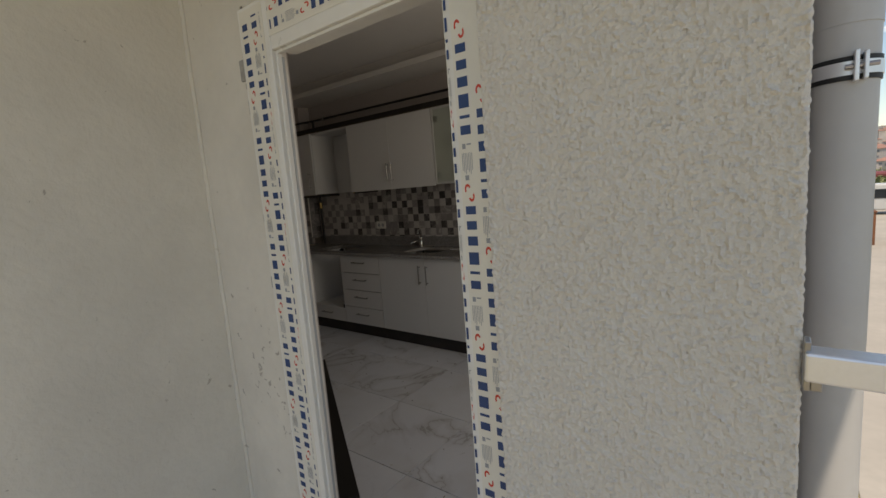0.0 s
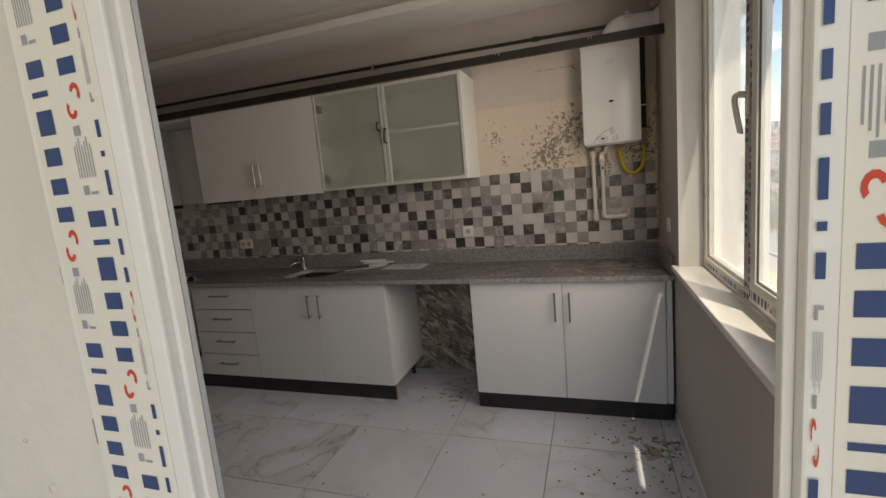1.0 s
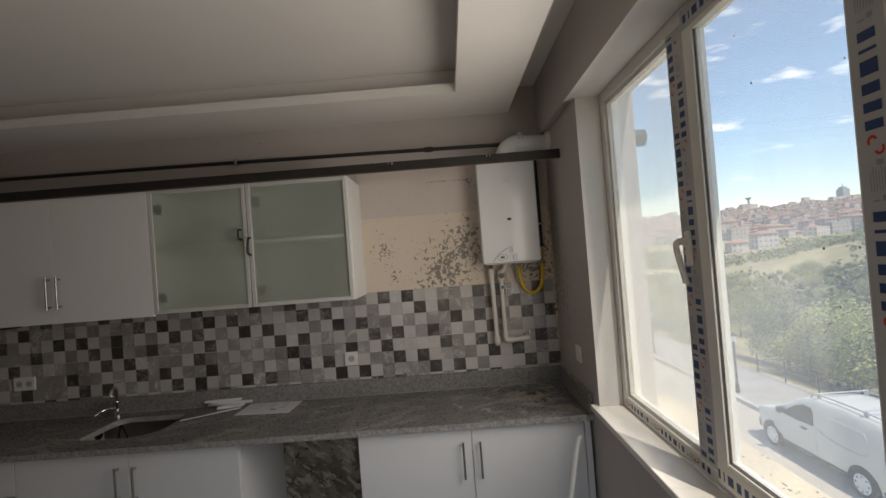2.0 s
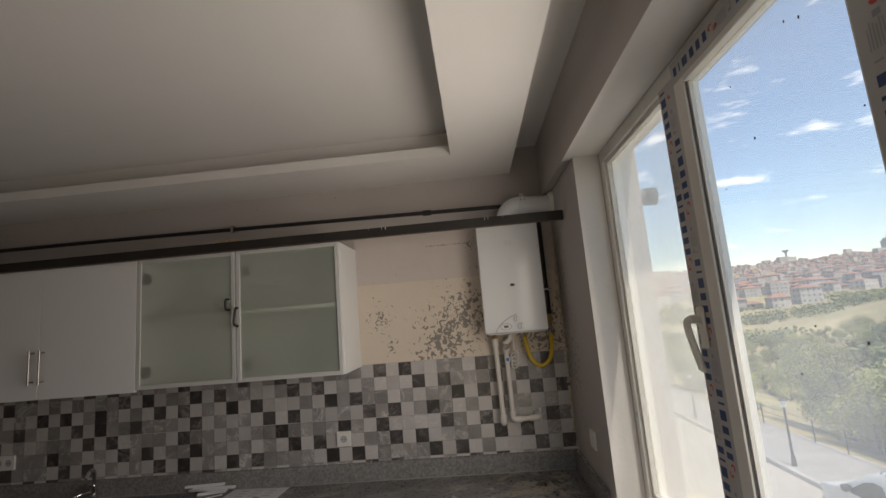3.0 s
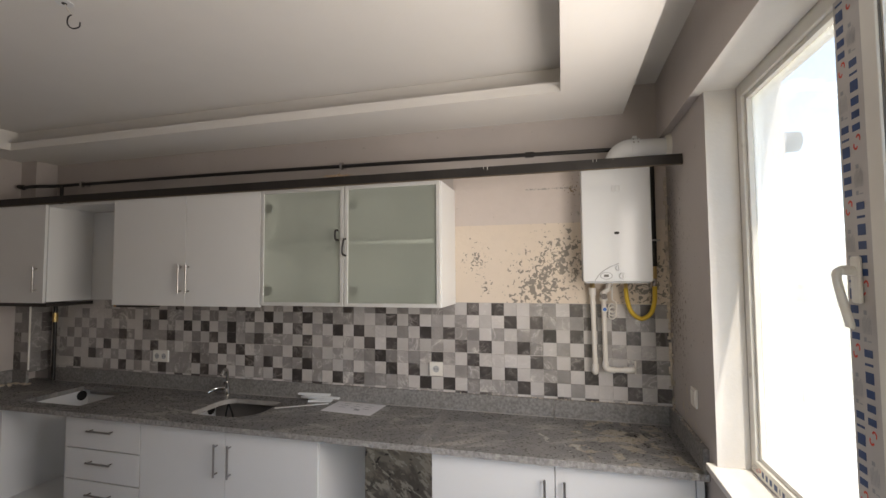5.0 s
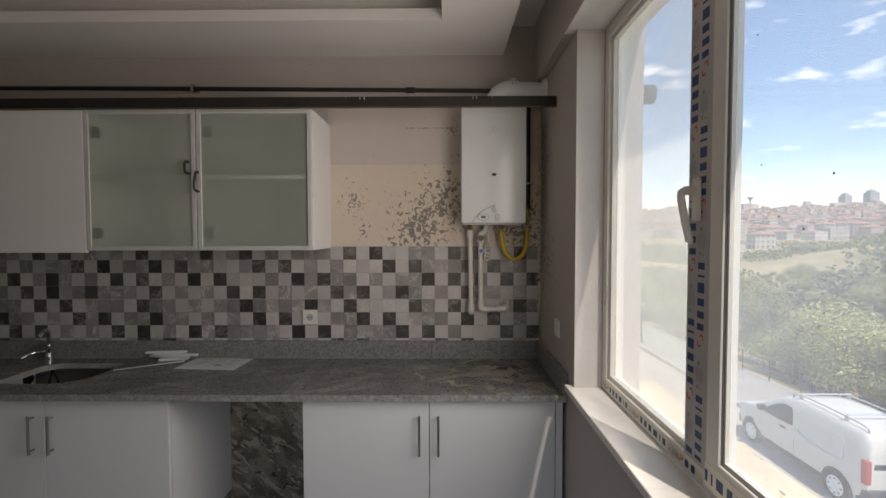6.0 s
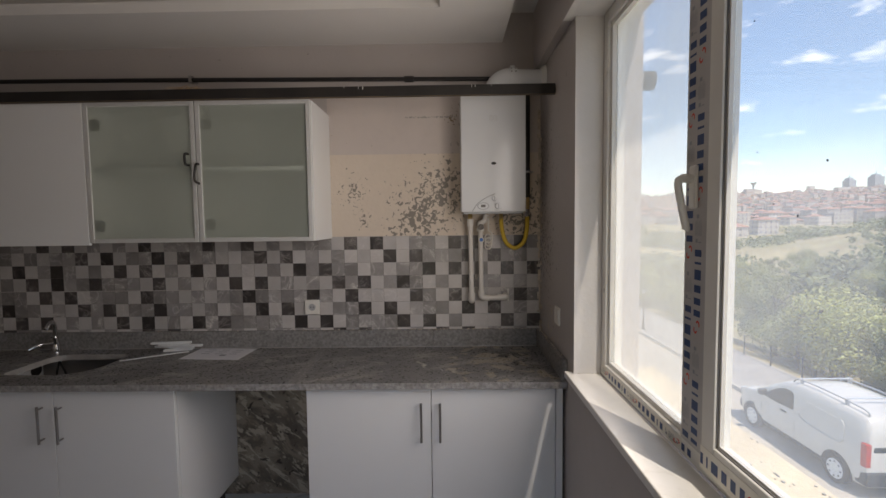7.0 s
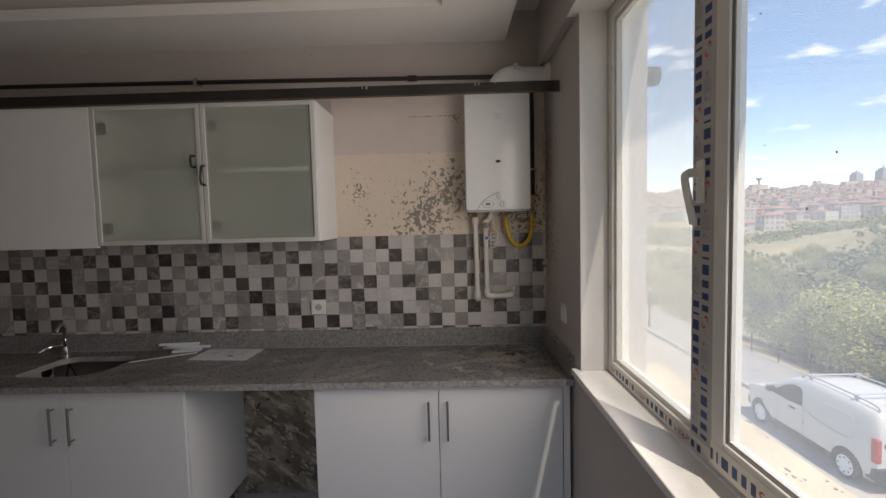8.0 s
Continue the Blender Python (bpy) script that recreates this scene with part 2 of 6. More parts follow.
def glass(name, color, rough, dirt, dirt_color=(0.75, 0.73, 0.68), film="ShaderNodeBsdfTranslucent", patchy=0.5):
    """Clear pane with a film of dust: glass mixed with a little diffuse dirt in patches."""
    m = bpy.data.materials.new(name)
    m.use_nodes = True
    nt = m.node_tree
    b = nt.nodes["Principled BSDF"]
    b.inputs["Base Color"].default_value = (*color, 1)
    b.inputs["Transmission Weight"].default_value = 1.0
    b.inputs["Roughness"].default_value = rough
    b.inputs["IOR"].default_value = 1.02 if rough < 0.1 else 1.3
    d = nt.nodes.new(film)
    d.inputs[0].default_value = (*dirt_color, 1)
    n = nt.nodes.new("ShaderNodeTexNoise")
    n.inputs["Scale"].default_value, n.inputs["Detail"].default_value = 2.2, 8
    nt.links.new(nt.nodes.new("ShaderNodeNewGeometry").outputs["Position"], n.inputs["Vector"])
    r = nt.nodes.new("ShaderNodeMapRange")
    for key, v in (("From Min", 0.35), ("From Max", 0.75), ("To Min", dirt * (1 - patchy)), ("To Max", dirt * (1 + patchy))):
        r.inputs[key].default_value = v
    nt.links.new(n.outputs["Fac"], r.inputs["Value"])
    x = nt.nodes.new("ShaderNodeMixShader")
    nt.links.new(r.outputs[0], x.inputs[0])
    nt.links.new(b.outputs[0], x.inputs[1])
    nt.links.new(d.outputs[0], x.inputs[2])
    nt.links.new(x.outputs[0], nt.nodes["Material Output"].inputs[0])
    return m


def dusty_pane(name, dirt, low, high):
    """Thin clear glass under an uneven film of dust: sun passes weakened, part of it scattered."""
    m = bpy.data.materials.new(name)
    m.use_nodes = True
    nt = m.node_tree
    nt.nodes.remove(nt.nodes["Principled BSDF"])

    def node(kind, color, rough=None):
        n = nt.nodes.new(kind)
        n.inputs["Color"].default_value = (*color, 1)
        if rough is not None:
            n.inputs["Roughness"].default_value = rough
        return n.outputs[0]

    def join(fac, one, two):
        x = nt.nodes.new("ShaderNodeMixShader")
        if isinstance(fac, float):
            x.inputs[0].default_value = fac
        else:
            nt.links.new(fac, x.inputs[0])
        nt.links.new(one, x.inputs[1])
        nt.links.new(two, x.inputs[2])
        return x.outputs[0]

    n = nt.nodes.new("ShaderNodeTexNoise")
    n.inputs["Scale"].default_value, n.inputs["Detail"].default_value = 2.2, 8
    nt.links.new(nt.nodes.new("ShaderNodeNewGeometry").outputs["Position"], n.inputs["Vector"])
    r = nt.nodes.new("ShaderNodeMapRange")
    for key, v in (("From Min", 0.3), ("From Max", 0.75), ("To Min", low), ("To Max", high)):
        r.inputs[key].default_value = v
    nt.links.new(n.outputs["Fac"], r.inputs["Value"])
    clear = join(0.05, node("ShaderNodeBsdfTransparent", (0.93, 0.95, 0.94)), node("ShaderNodeBsdfGlossy", (1, 1, 1), 0.02))
    nt.links.new(join(r.outputs[0], clear, node("ShaderNodeBsdfTranslucent", dirt)), nt.nodes["Material Output"].inputs[0])
    return m


PANE = dusty_pane("dusty_window_glass", (0.74, 0.76, 0.78), 0.14, 0.28)
PANE_DIRTY = dusty_pane("very_dusty_window_glass", (0.78, 0.76, 0.70), 0.30, 0.50)
OUTSTONE = mat("cream_ledge_stone", (0.62, 0.53, 0.38), 0.85, vary=0.15, scale=6, bump=0.3, bump_scale=60, stain=0.4, stain_color=(0.45, 0.38, 0.27), stain_scale=7)
FROSTED = glass("frosted_cabinet_glass", (0.70, 0.735, 0.67), 0.30, 0.42, (0.37, 0.40, 0.36), "ShaderNodeBsdfDiffuse", 0.10)
CORNICE = mat("dark_brown_board", (0.016, 0.0135, 0.012), 0.62, vary=0.3, scale=6, stain=0.3, stain_color=(0.05, 0.042, 0.035), stain_scale=7)
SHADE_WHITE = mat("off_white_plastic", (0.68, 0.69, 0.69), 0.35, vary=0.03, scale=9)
DRAIN = mat("grey_white_drainpipe", (0.50, 0.49, 0.47), 0.45, vary=0.05, scale=4, stain=0.3, stain_color=(0.40, 0.38, 0.34), stain_scale=5)
GROUND = mat("dry_grass_ground", (0.37, 0.31, 0.16), 0.95, vary=0.3, scale=0.05, stain=0.8, stain_color=(0.17, 0.20, 0.06), stain_scale=0.06)
ASPHALT = mat("dusty_sunlit_asphalt", (0.45, 0.405, 0.335), 0.9, vary=0.12, scale=0.4, stain=0.3, stain_color=(0.22, 0.21, 0.19), stain_scale=0.3)
PAVING = mat("grey_paving", (0.34, 0.32, 0.29), 0.9, vary=0.12, scale=1.0)
KERB = mat("pale_kerb_stone", (0.45, 0.42, 0.37), 0.9, vary=0.1, scale=3, piece=0.08)
LEAF = mat("tree_leaves", (0.27, 0.28, 0.08), 0.55, vary=0.45, scale=0.5, piece=0.3)
LEAF_FAR = mat("far_leaves", (0.20, 0.22, 0.085), 0.7, vary=0.4, scale=0.04)
BARK = mat("bark", (0.12, 0.09, 0.06), 0.9, vary=0.3, scale=8, bump=0.5, bump_scale=20)
CARPAINT = mat("white_car_paint", (0.60, 0.585, 0.55), 0.25, vary=0.02, scale=1.5, stain=0.15, stain_color=(0.5, 0.47, 0.42), stain_scale=2)
CARTRIM = mat("dark_grey_trim", (0.05, 0.05, 0.052), 0.6, vary=0.1, scale=6)
CARGLASS = mat("dark_vehicle_glass", (0.025, 0.03, 0.035), 0.08, vary=0.1, scale=2)
PANE_CAR = mat("headlight_glass", (0.55, 0.57, 0.58), 0.1, vary=0.05, scale=6)
TAIL = mat("red_lens", (0.42, 0.03, 0.02), 0.2, vary=0.1, scale=9)
TYRE = mat("tyre_rubber", (0.025, 0.024, 0.023), 0.8, vary=0.15, scale=12)
TOWN_WALL = mat("pale_house_walls", (0.50, 0.455, 0.42), 0.9, vary=0.25, scale=0.02)
TOWN_ROOF = mat("red_roof_tiles", (0.36, 0.20, 0.15), 0.9, vary=0.2, scale=0.03)
FILLER = mat("crumbling_cream_filler", (0.56, 0.49, 0.40), 0.95, vary=0.25, scale=30, bump=0.6, bump_scale=90, stain=0.4, stain_color=(0.30, 0.26, 0.21), stain_scale=20)
MAROON = mat("maroon_sheet", (0.22, 0.045, 0.045), 0.6, vary=0.15, scale=0.4)
TOWN_GLASS = mat("far_window_glass", (0.20, 0.21, 0.23), 0.3, vary=0.2, scale=0.05)
TOWN_FAR = mat("far_concrete", (0.36, 0.38, 0.42), 0.8, vary=0.08, scale=0.02)
RUST = mat("rusty_metal", (0.20, 0.08, 0.035), 0.85, vary=0.3, scale=1.5)
DOOR_ALU = mat("pale_aluminium", (0.70, 0.71, 0.70), 0.35, 0.35, vary=0.03, scale=20)
TILE_JOINT = mat("pale_tile_joint", (0.50, 0.47, 0.44), 0.8, vary=0.08, scale=20)
RIM = mat("pale_cut_granite", (0.33, 0.315, 0.295), 0.6, vary=0.15, scale=25)

# ---- helpers for building ----
ORIGIN = {}


def box(bm, x0, y0, z0, x1, y1, z1, bevel=0.0):
    vs = bmesh.ops.create_cube(bm, size=1.0, matrix=Matrix.LocRotScale(((x0 + x1) / 2, (y0 + y1) / 2, (z0 + z1) / 2), None, (abs(x1 - x0), abs(y1 - y0), abs(z1 - z0))))["verts"]
    if bevel:
        edges = list({e for v in vs for e in v.link_edges})
        bmesh.ops.bevel(bm, geom=edges, offset=bevel, segments=2, profile=0.5, affect="EDGES")
    return bm


def boxes(*rows, bevel=0.0):
    bm = bmesh.new()
    for r in rows:
        box(bm, *r, bevel=bevel)
    return bm


def rod(bm, a, b, r, r2=None, seg=16):
    a, b = Vector(a), Vector(b)
    d = b - a
    m = Matrix.Translation((a + b) / 2) @ d.to_track_quat("Z", "Y").to_matrix().to_4x4()
    bmesh.ops.create_cone(bm, cap_ends=True, segments=seg, radius1=r, radius2=r if r2 is None else r2, depth=d.length, matrix=m)
    return bm


def tube(bm, pts, r, seg=12):
    """A pipe along smooth points, as rings joined by faces."""
    pts = [Vector(p) for p in pts]
    rings, up = [], None
    for i, p in enumerate(pts):
        d = (pts[min(i + 1, len(pts) - 1)] - pts[max(i - 1, 0)]).normalized()
        side = d.orthogonal() if up is None else (up - d * up.dot(d))
        side.normalize()
        up = side
        other = d.cross(side)
        rr = r[i] if isinstance(r, (list, tuple)) else r
        rings.append([bm.verts.new(p + (side * math.cos(k * math.tau / seg) + other * math.sin(k * math.tau / seg)) * rr) for k in range(seg)])
    for one, two in zip(rings, rings[1:]):
        for k in range(seg):
            bm.faces.new((one[k], one[(k + 1) % seg], two[(k + 1) % seg], two[k]))
    bm.faces.new(rings[0][::-1])
    bm.faces.new(rings[-1])
    return bm


def curve(pts, n=10):
    """Catmull-Rom points through pts."""
    pts = [Vector(p) for p in pts]
    p = [pts[0]] + pts + [pts[-1]]
    out = []
    for i in range(1, len(p) - 2):
        for k in range(n):
            t = k / n
            out.append(0.5 * (2 * p[i] + (p[i + 1] - p[i - 1]) * t + (2 * p[i - 1] - 5 * p[i] + 4 * p[i + 1] - p[i + 2]) * t * t + (3 * p[i] - p[i - 1] - 3 * p[i + 1] + p[i + 2]) * t ** 3))
    return out + [pts[-1]]


def mesh_of(name, bm, material, origin, smooth=False):
    bmesh.ops.translate(bm, verts=bm.verts, vec=-Vector(origin))
    bmesh.ops.recalc_face_normals(bm, faces=bm.faces)
    me = bpy.data.meshes.new(name)
    bm.to_mesh(me)
    bm.free()
    if material:
        me.materials.append(material)
    if smooth:
        me.polygons.foreach_set("use_smooth", [True] * len(me.polygons))
        me.set_sharp_from_angle(angle=radians(40))
    return me


def thing(name, at, label, category, group="", kind=""):
    ob = new(name)
    ob.empty_display_size = 0.1
    ob.location = at
    ORIGIN[ob.name] = Vector(at)
    return tagged(ob, label, category, group, kind)


def part(name, bm, material, parent, label="", smooth=False):
    o = ORIGIN[parent.name]
    ob = new(name, mesh_of(name, bm, material, o, smooth))
    ob.parent = parent
    ORIGIN[ob.name] = o
    return tagged(ob, label)


def solid(name, bm, material, label, category, group="", kind="", smooth=False):
    """A thing of one mesh, its origin at the middle of its base."""
    lo = [min(v.co[i] for v in bm.verts) for i in range(3)]
    hi = [max(v.co[i] for v in bm.verts) for i in range(3)]
    o = Vector(((lo[0] + hi[0]) / 2, (lo[1] + hi[1]) / 2, lo[2]))
    ob = new(name, mesh_of(name, bm, material, o, smooth))
    ob.location = o
    ORIGIN[ob.name] = o
    return tagged(ob, label, category, group, kind)



# ---- structure: the kitchen shell ----
XW, YS_IN, YS_OUT, XE = -4.66, -2.72, -2.87, 0.273   # west face, south wall inside and outside, east outside
ZC, ZT = 2.75, 2.95
north = solid("wall_north", boxes((XW - 0.2, 0, 0, XE, 0.2, ZT)), WALL, "grey painted plaster wall behind the cabinets", "wall", kind="structure")
solid("wall_east", boxes((0, YS_IN, 0, XE, -2.22, ZC), (0, -0.69, 0, XE, 0, ZC), (0, -2.22, 0, XE, -0.69, 0.925), (0, -2.22, 2.425, XE - 0.008, -0.69, ZC)), WALL, "grey painted wall with a window opening", "wall", kind="structure")
solid("beam", boxes((-0.040, YS_IN, 2.425, -0.001, 0, ZC)), WALL, "shallow grey beam above the window", "beam", kind="structure")
solid("wall_south", boxes((XW, YS_OUT, 0, -1.055, YS_IN, ZC), (-0.185, YS_OUT, 0, XE, YS_IN, ZC), (-1.055, YS_OUT, 2.02, -0.185, YS_IN, ZC)), WALL, "grey painted wall with the balcony doorway", "wall", kind="structure")
solid("wall_west", boxes((XW - 0.2, YS_IN, 0, XW, -1.66, ZC), (XW - 0.2, -0.86, 0, XW, 0, ZC), (XW - 0.2, -1.66, 1.96, XW, -0.86, ZC)), WALL, "grey painted wall with a doorway", "wall", kind="structure")
floor = solid("floor", boxes((XW - 0.2, YS_OUT, -0.2, XE, 0.2, -0.008)), GROUT, "white marble-look tiled floor with grey joints", "floor", kind="structure")
solid("ceiling", boxes((XW - 0.2, YS_OUT, ZC, XE, 0.0, 2.95)), CEIL, "white plaster ceiling", "ceiling", kind="structure")


def ceiling_border():
    """A dropped band with an upturned lip, and a shallow cove behind it."""
    b = thing("ceiling_border", (-2.3, -1.3, 2.592), "white dropped plasterboard ceiling border with a shallow cove", "ceiling border", kind="structure")
    y0 = YS_IN
    part("band", boxes((XW, -0.423, 2.592, -0.213, 0, 2.606), (XW, -0.423, 2.606, -0.551, -0.405, 2.644)), CEIL, b)
    part("band", boxes((-0.551, y0, 2.592, -0.213, -0.423, 2.606), (-0.551, y0, 2.606, -0.533, -0.423, 2.644), (-0.228, y0, 2.606, -0.213, 0, ZC)), CEIL, b)
    part("cove_back", boxes((XW, -0.335, 2.606, -0.463, -0.323, ZC), (-0.475, y0, 2.606, -0.463, -0.335, ZC), (-4.42, y0, 2.606, -4.408, -0.335, ZC)), CEIL, b)
    part("band", boxes((XW, y0, 2.592, -4.335, -0.423, 2.606), (-4.353, y0, 2.606, -4.335, -0.423, 2.644)), CEIL, b)


ceiling_border()
# pipe chase in the north-west corner
solid("pipe_chase", boxes((XW, -0.15, 0.98, -4.50, 0, 2.592)), WALL, "narrow boxed pipe chase in the corner", "pipe chase", kind="structure")

# hall beyond the west doorway; its unlit look is put into a dark grey
solid("wall_hall", boxes((-6.4, YS_IN - 0.2, 0, -6.2, 0.2, ZT), (-6.2, 0.0, 0, XW - 0.2, 0.2, ZT), (-6.2, YS_IN - 0.2, 0, XW - 0.2, YS_IN, ZT)), DARK, "grey hall wall, darkened in colour to look unlit", "wall", kind="structure")
solid("floor_hall", boxes((-6.4, YS_IN - 0.2, -0.2, XW - 0.2, 0.2, -0.002)), DARK, "hall floor, darkened in colour to look dim", "floor", kind="structure")
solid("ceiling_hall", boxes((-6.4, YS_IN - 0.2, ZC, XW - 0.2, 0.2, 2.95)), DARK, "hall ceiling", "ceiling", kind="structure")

# bare and old surfaces on the north wall
solid("old_paint_patch", boxes((-1.20, -0.003, 1.51, -0.002, -0.0005, 1.986)), OLD_PAINT, "cream old paint flaking off round the boiler", "paint patch", kind="structure")
solid("old_paint_upper", boxes((-1.20, -0.003, 1.986, -0.002, -0.0005, 2.30)), PINK_PAINT, "pinkish old paint above the flaking patch", "paint patch", kind="structure")
solid("bare_wall_patch", boxes((-1.90, -0.004, 0.0, -1.10, -0.0005, 0.86)), RAW, "bare dark wall with streaks of tile adhesive", "wall patch", kind="structure")
solid("skirting", boxes((-0.012, YS_IN, 0, 0, -0.60, 0.075), bevel=0.003), MARBLE, "low grey skirting under the window", "skirting", kind="structure")

stain = bmesh.new()
marks = random.Random(12)
for k in range(26):
    sx = -0.76 + k * 0.0115
    box(stain, sx, -0.0042, 2.186 + marks.uniform(-0.003, 0.003), sx + marks.uniform(0.004, 0.012), -0.0031, 2.190 + marks.uniform(0, 0.005))
solid("stain_line", stain, MORTAR, "thin broken dirt line on the old paint", "stain", kind="stuff")

# ---- windows and doors ----


def casing_door():
    d = thing("door_frame", (XW, -1.26, 0), "orange wood-veneer door frame round a dark open doorway", "door frame", kind="structure")
    for y0, y1 in ((-0.86, -0.768), (-1.752, -1.66)):
        part("casing", boxes((XW, y0, 0, XW + 0.018, y1, 1.96), bevel=0.004), WOOD, d)
    part("casing", boxes((XW, -1.752, 1.962, XW + 0.018, -0.768, 2.07), bevel=0.004), WOOD, d)
    for y0, y1 in ((-0.885, -0.861), (-1.659, -1.635)):
        part("jamb", boxes((XW - 0.2, y0, 0, XW - 0.002, y1, 1.93), (XW - 0.13, y0 - 0.012, 0, XW - 0.05, y1 + 0.012, 1.93)), WOOD, d)
    part("jamb", boxes((XW - 0.2, -1.659, 1.932, XW - 0.002, -0.861, 1.958)), WOOD, d)


casing_door()


def tape_print(parent, to_world, length, columns, start=0.0, tall=0.026, period=0.313):
    """Print on protective film as plain shapes: navy bars for the mark, a red device, fine grey lines.
    to_world(u, v) gives a place on the face, u along the strip and v across it, and its outward normal."""
    inks = {"navy_marks": (bmesh.new(), BLUE_INK), "red_marks": (bmesh.new(), RED_INK), "grey_lines": (bmesh.new(), INK)}

    def quad(key, pts):
        bm = inks[key][0]
        vs = []
        for u, v in pts:
            p, n = to_world(min(max(u, 0.002), length - 0.002), v)
            vs.append(bm.verts.new(Vector(p) + Vector(n) * 0.0006))
        if len(set(tuple(round(c, 5) for c in v.co) for v in vs)) == len(vs):
            bm.faces.new(vs)

    def rect(key, u0, u1, v0, v1, skew=0.0):
        if u1 > 0.004 and u0 < length - 0.004:
            quad(key, ((u0, v0), (u1, v0), (u1 + skew, v1), (u0 + skew, v1)))

    for column, (v, shift) in enumerate(columns):
        u = start + shift - period
        while u < length:
            h = tall
            for k in range(9):
                a0, a1 = -2.3 + 4.6 * k / 9, -2.3 + 4.6 * (k + 1) / 9
                for side in (-1, 1):
                    ring = [(u + side * (0.0075 + r * math.cos(t) * 0.0085), v + side * h * (0.22 * math.sin(t) * r + 0.16)) for t, r in ((a0, 0.62), (a1, 0.62), (a1, 1.25), (a0, 1.25))]
                    if 0.004 < ring[0][0] < length - 0.02 and k > 1:
                        quad("red_marks", ring)
            a = u + 0.027
            for w in (0.0165, 0.0175, 0.019, 0.026, 0.006, 0.0175):
                rect("navy_marks", a, a + w, v - h * 0.46, v + h * 0.46)
                a += w + 0.0138
            rect("grey_lines", u + 0.216, u + 0.226, v - h * 0.4, v - h * 0.1)
            rect("grey_lines", u + 0.216, u + 0.219, v, v + h * 0.4)
            for k in range(7):
                rect("grey_lines", u + 0.234, u + 0.268 + 0.004 * (k % 3), v - h * 0.48 + k * h * 0.145, v - h * 0.43 + k * h * 0.145)
            rect("grey_lines", u + 0.278, u + 0.288, v - h * 0.3, v + h * 0.05)
            u += period
    for key, (bm, ink) in inks.items():
        if bm.faces:
            ob = part(key, bm, ink, parent)
            ob["kind"] = "stuff"


def balcony_door():
    d = thing("door_frame", (-0.60, -2.86, 0), "white PVC balcony door frame still covered in printed protective film", "door frame", kind="structure")
    yf, yb = -2.91, -2.83
    xl, xli, xr, xri = -1.005, -0.862, -0.185, -0.288
    part("jamb", boxes((xl, yf, 0, xli, yf + 0.038, 2.02), (xl, yf + 0.038, 0, xli - 0.045, yb, 2.02), bevel=0.003), PVC, d)
    part("jamb", boxes((xri, yf, 0, xr, yf + 0.045, 2.02), (xri + 0.03, yf + 0.045, 0, xr, yb, 2.02), bevel=0.003), PVC, d)
    part("head", boxes((xli, yf + 0.001, 1.88, xri, yb, 2.02), bevel=0.003), PVC, d)
    part("threshold", boxes((xli, yf + 0.001, 0, xri, yb, 0.05), bevel=0.003), PVC, d)
    # stepped rebates and gaskets towards the room
    for x0, x1, s in ((xli, xli + 0.008, 1), (xri - 0.008, xri, -1)):
        part("rebate", boxes((x0, yf + 0.012, 0.05, x1, yf + 0.026, 1.88), bevel=0.002), PVC, d)
        g = x1 if s > 0 else x0
        if s > 0:
            part("gasket", boxes((min(g, g + s * 0.004), yf + 0.0265, 0.05, max(g, g + s * 0.004) - s * 0.006, yf + 0.033, 1.865)), SHADE_GREY, d)
    part("rebate", boxes((xli + 0.008, yf + 0.012, 1.872, xri - 0.008, yf + 0.026, 1.88), bevel=0.002), PVC, d)
    # film on the face of each member
    film = part("protective_film", boxes((xri + 0.018, yf - 0.0008, 0.0, xr - 0.012, yf - 0.0002, 2.01)), FILM, d, "printed white protective film")
    tape_print(film, lambda u, v: ((-0.251 + v, yf - 0.0008, 1.97 - u), (0, -1, 0)), 1.95, ((0.0, 0.509), (0.040, 0.636)))
    tape_print(film, lambda u, v: ((-0.281 + v, yf - 0.0008, 1.97 - u), (0, -1, 0)), 1.95, ((0.0, 0.36),), tall=0.006)
    film = part("protective_film", boxes((xl + 0.010, yf - 0.0008, 0.0, xli - 0.022, yf - 0.0002, 2.01)), FILM, d, "printed white protective film")
    tape_print(film, lambda u, v: ((-0.925 + v, yf - 0.0008, 0.02 + u), (0, -1, 0)), 1.97, ((0.0, 0.028), (-0.048, 0.19)), tall=0.027)
    tape_print(film, lambda u, v: ((-0.897 + v, yf - 0.0008, 0.02 + u), (0, -1, 0)), 1.97, ((0.0, 0.12),), tall=0.006)
    film = part("protective_film", boxes((xli, yf - 0.0002, 1.915, xri, yf + 0.0006, 2.012)), FILM, d, "printed white protective film")
    tape_print(film, lambda u, v: ((xli + u, yf - 0.0002, 1.955 + v), (0, -1, 0)), xri - xli, ((-0.012, 0.16), (0.032, 0.03)), tall=0.026)
    # mounting lugs in the mortar on the hinge side
    for z in (1.86,):
        part("mounting_lug", boxes((xl - 0.030, yf + 0.004, z - 0.03, xl, yf + 0.012, z + 0.03), bevel=0.002), MORTAR, d)


FILM = mat("white_film", (0.74, 0.705, 0.62), 0.3, vary=0.03, scale=5)
# the same white film in grey: its shade is put into the colour
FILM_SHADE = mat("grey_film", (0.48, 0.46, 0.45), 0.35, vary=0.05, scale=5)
balcony_door()


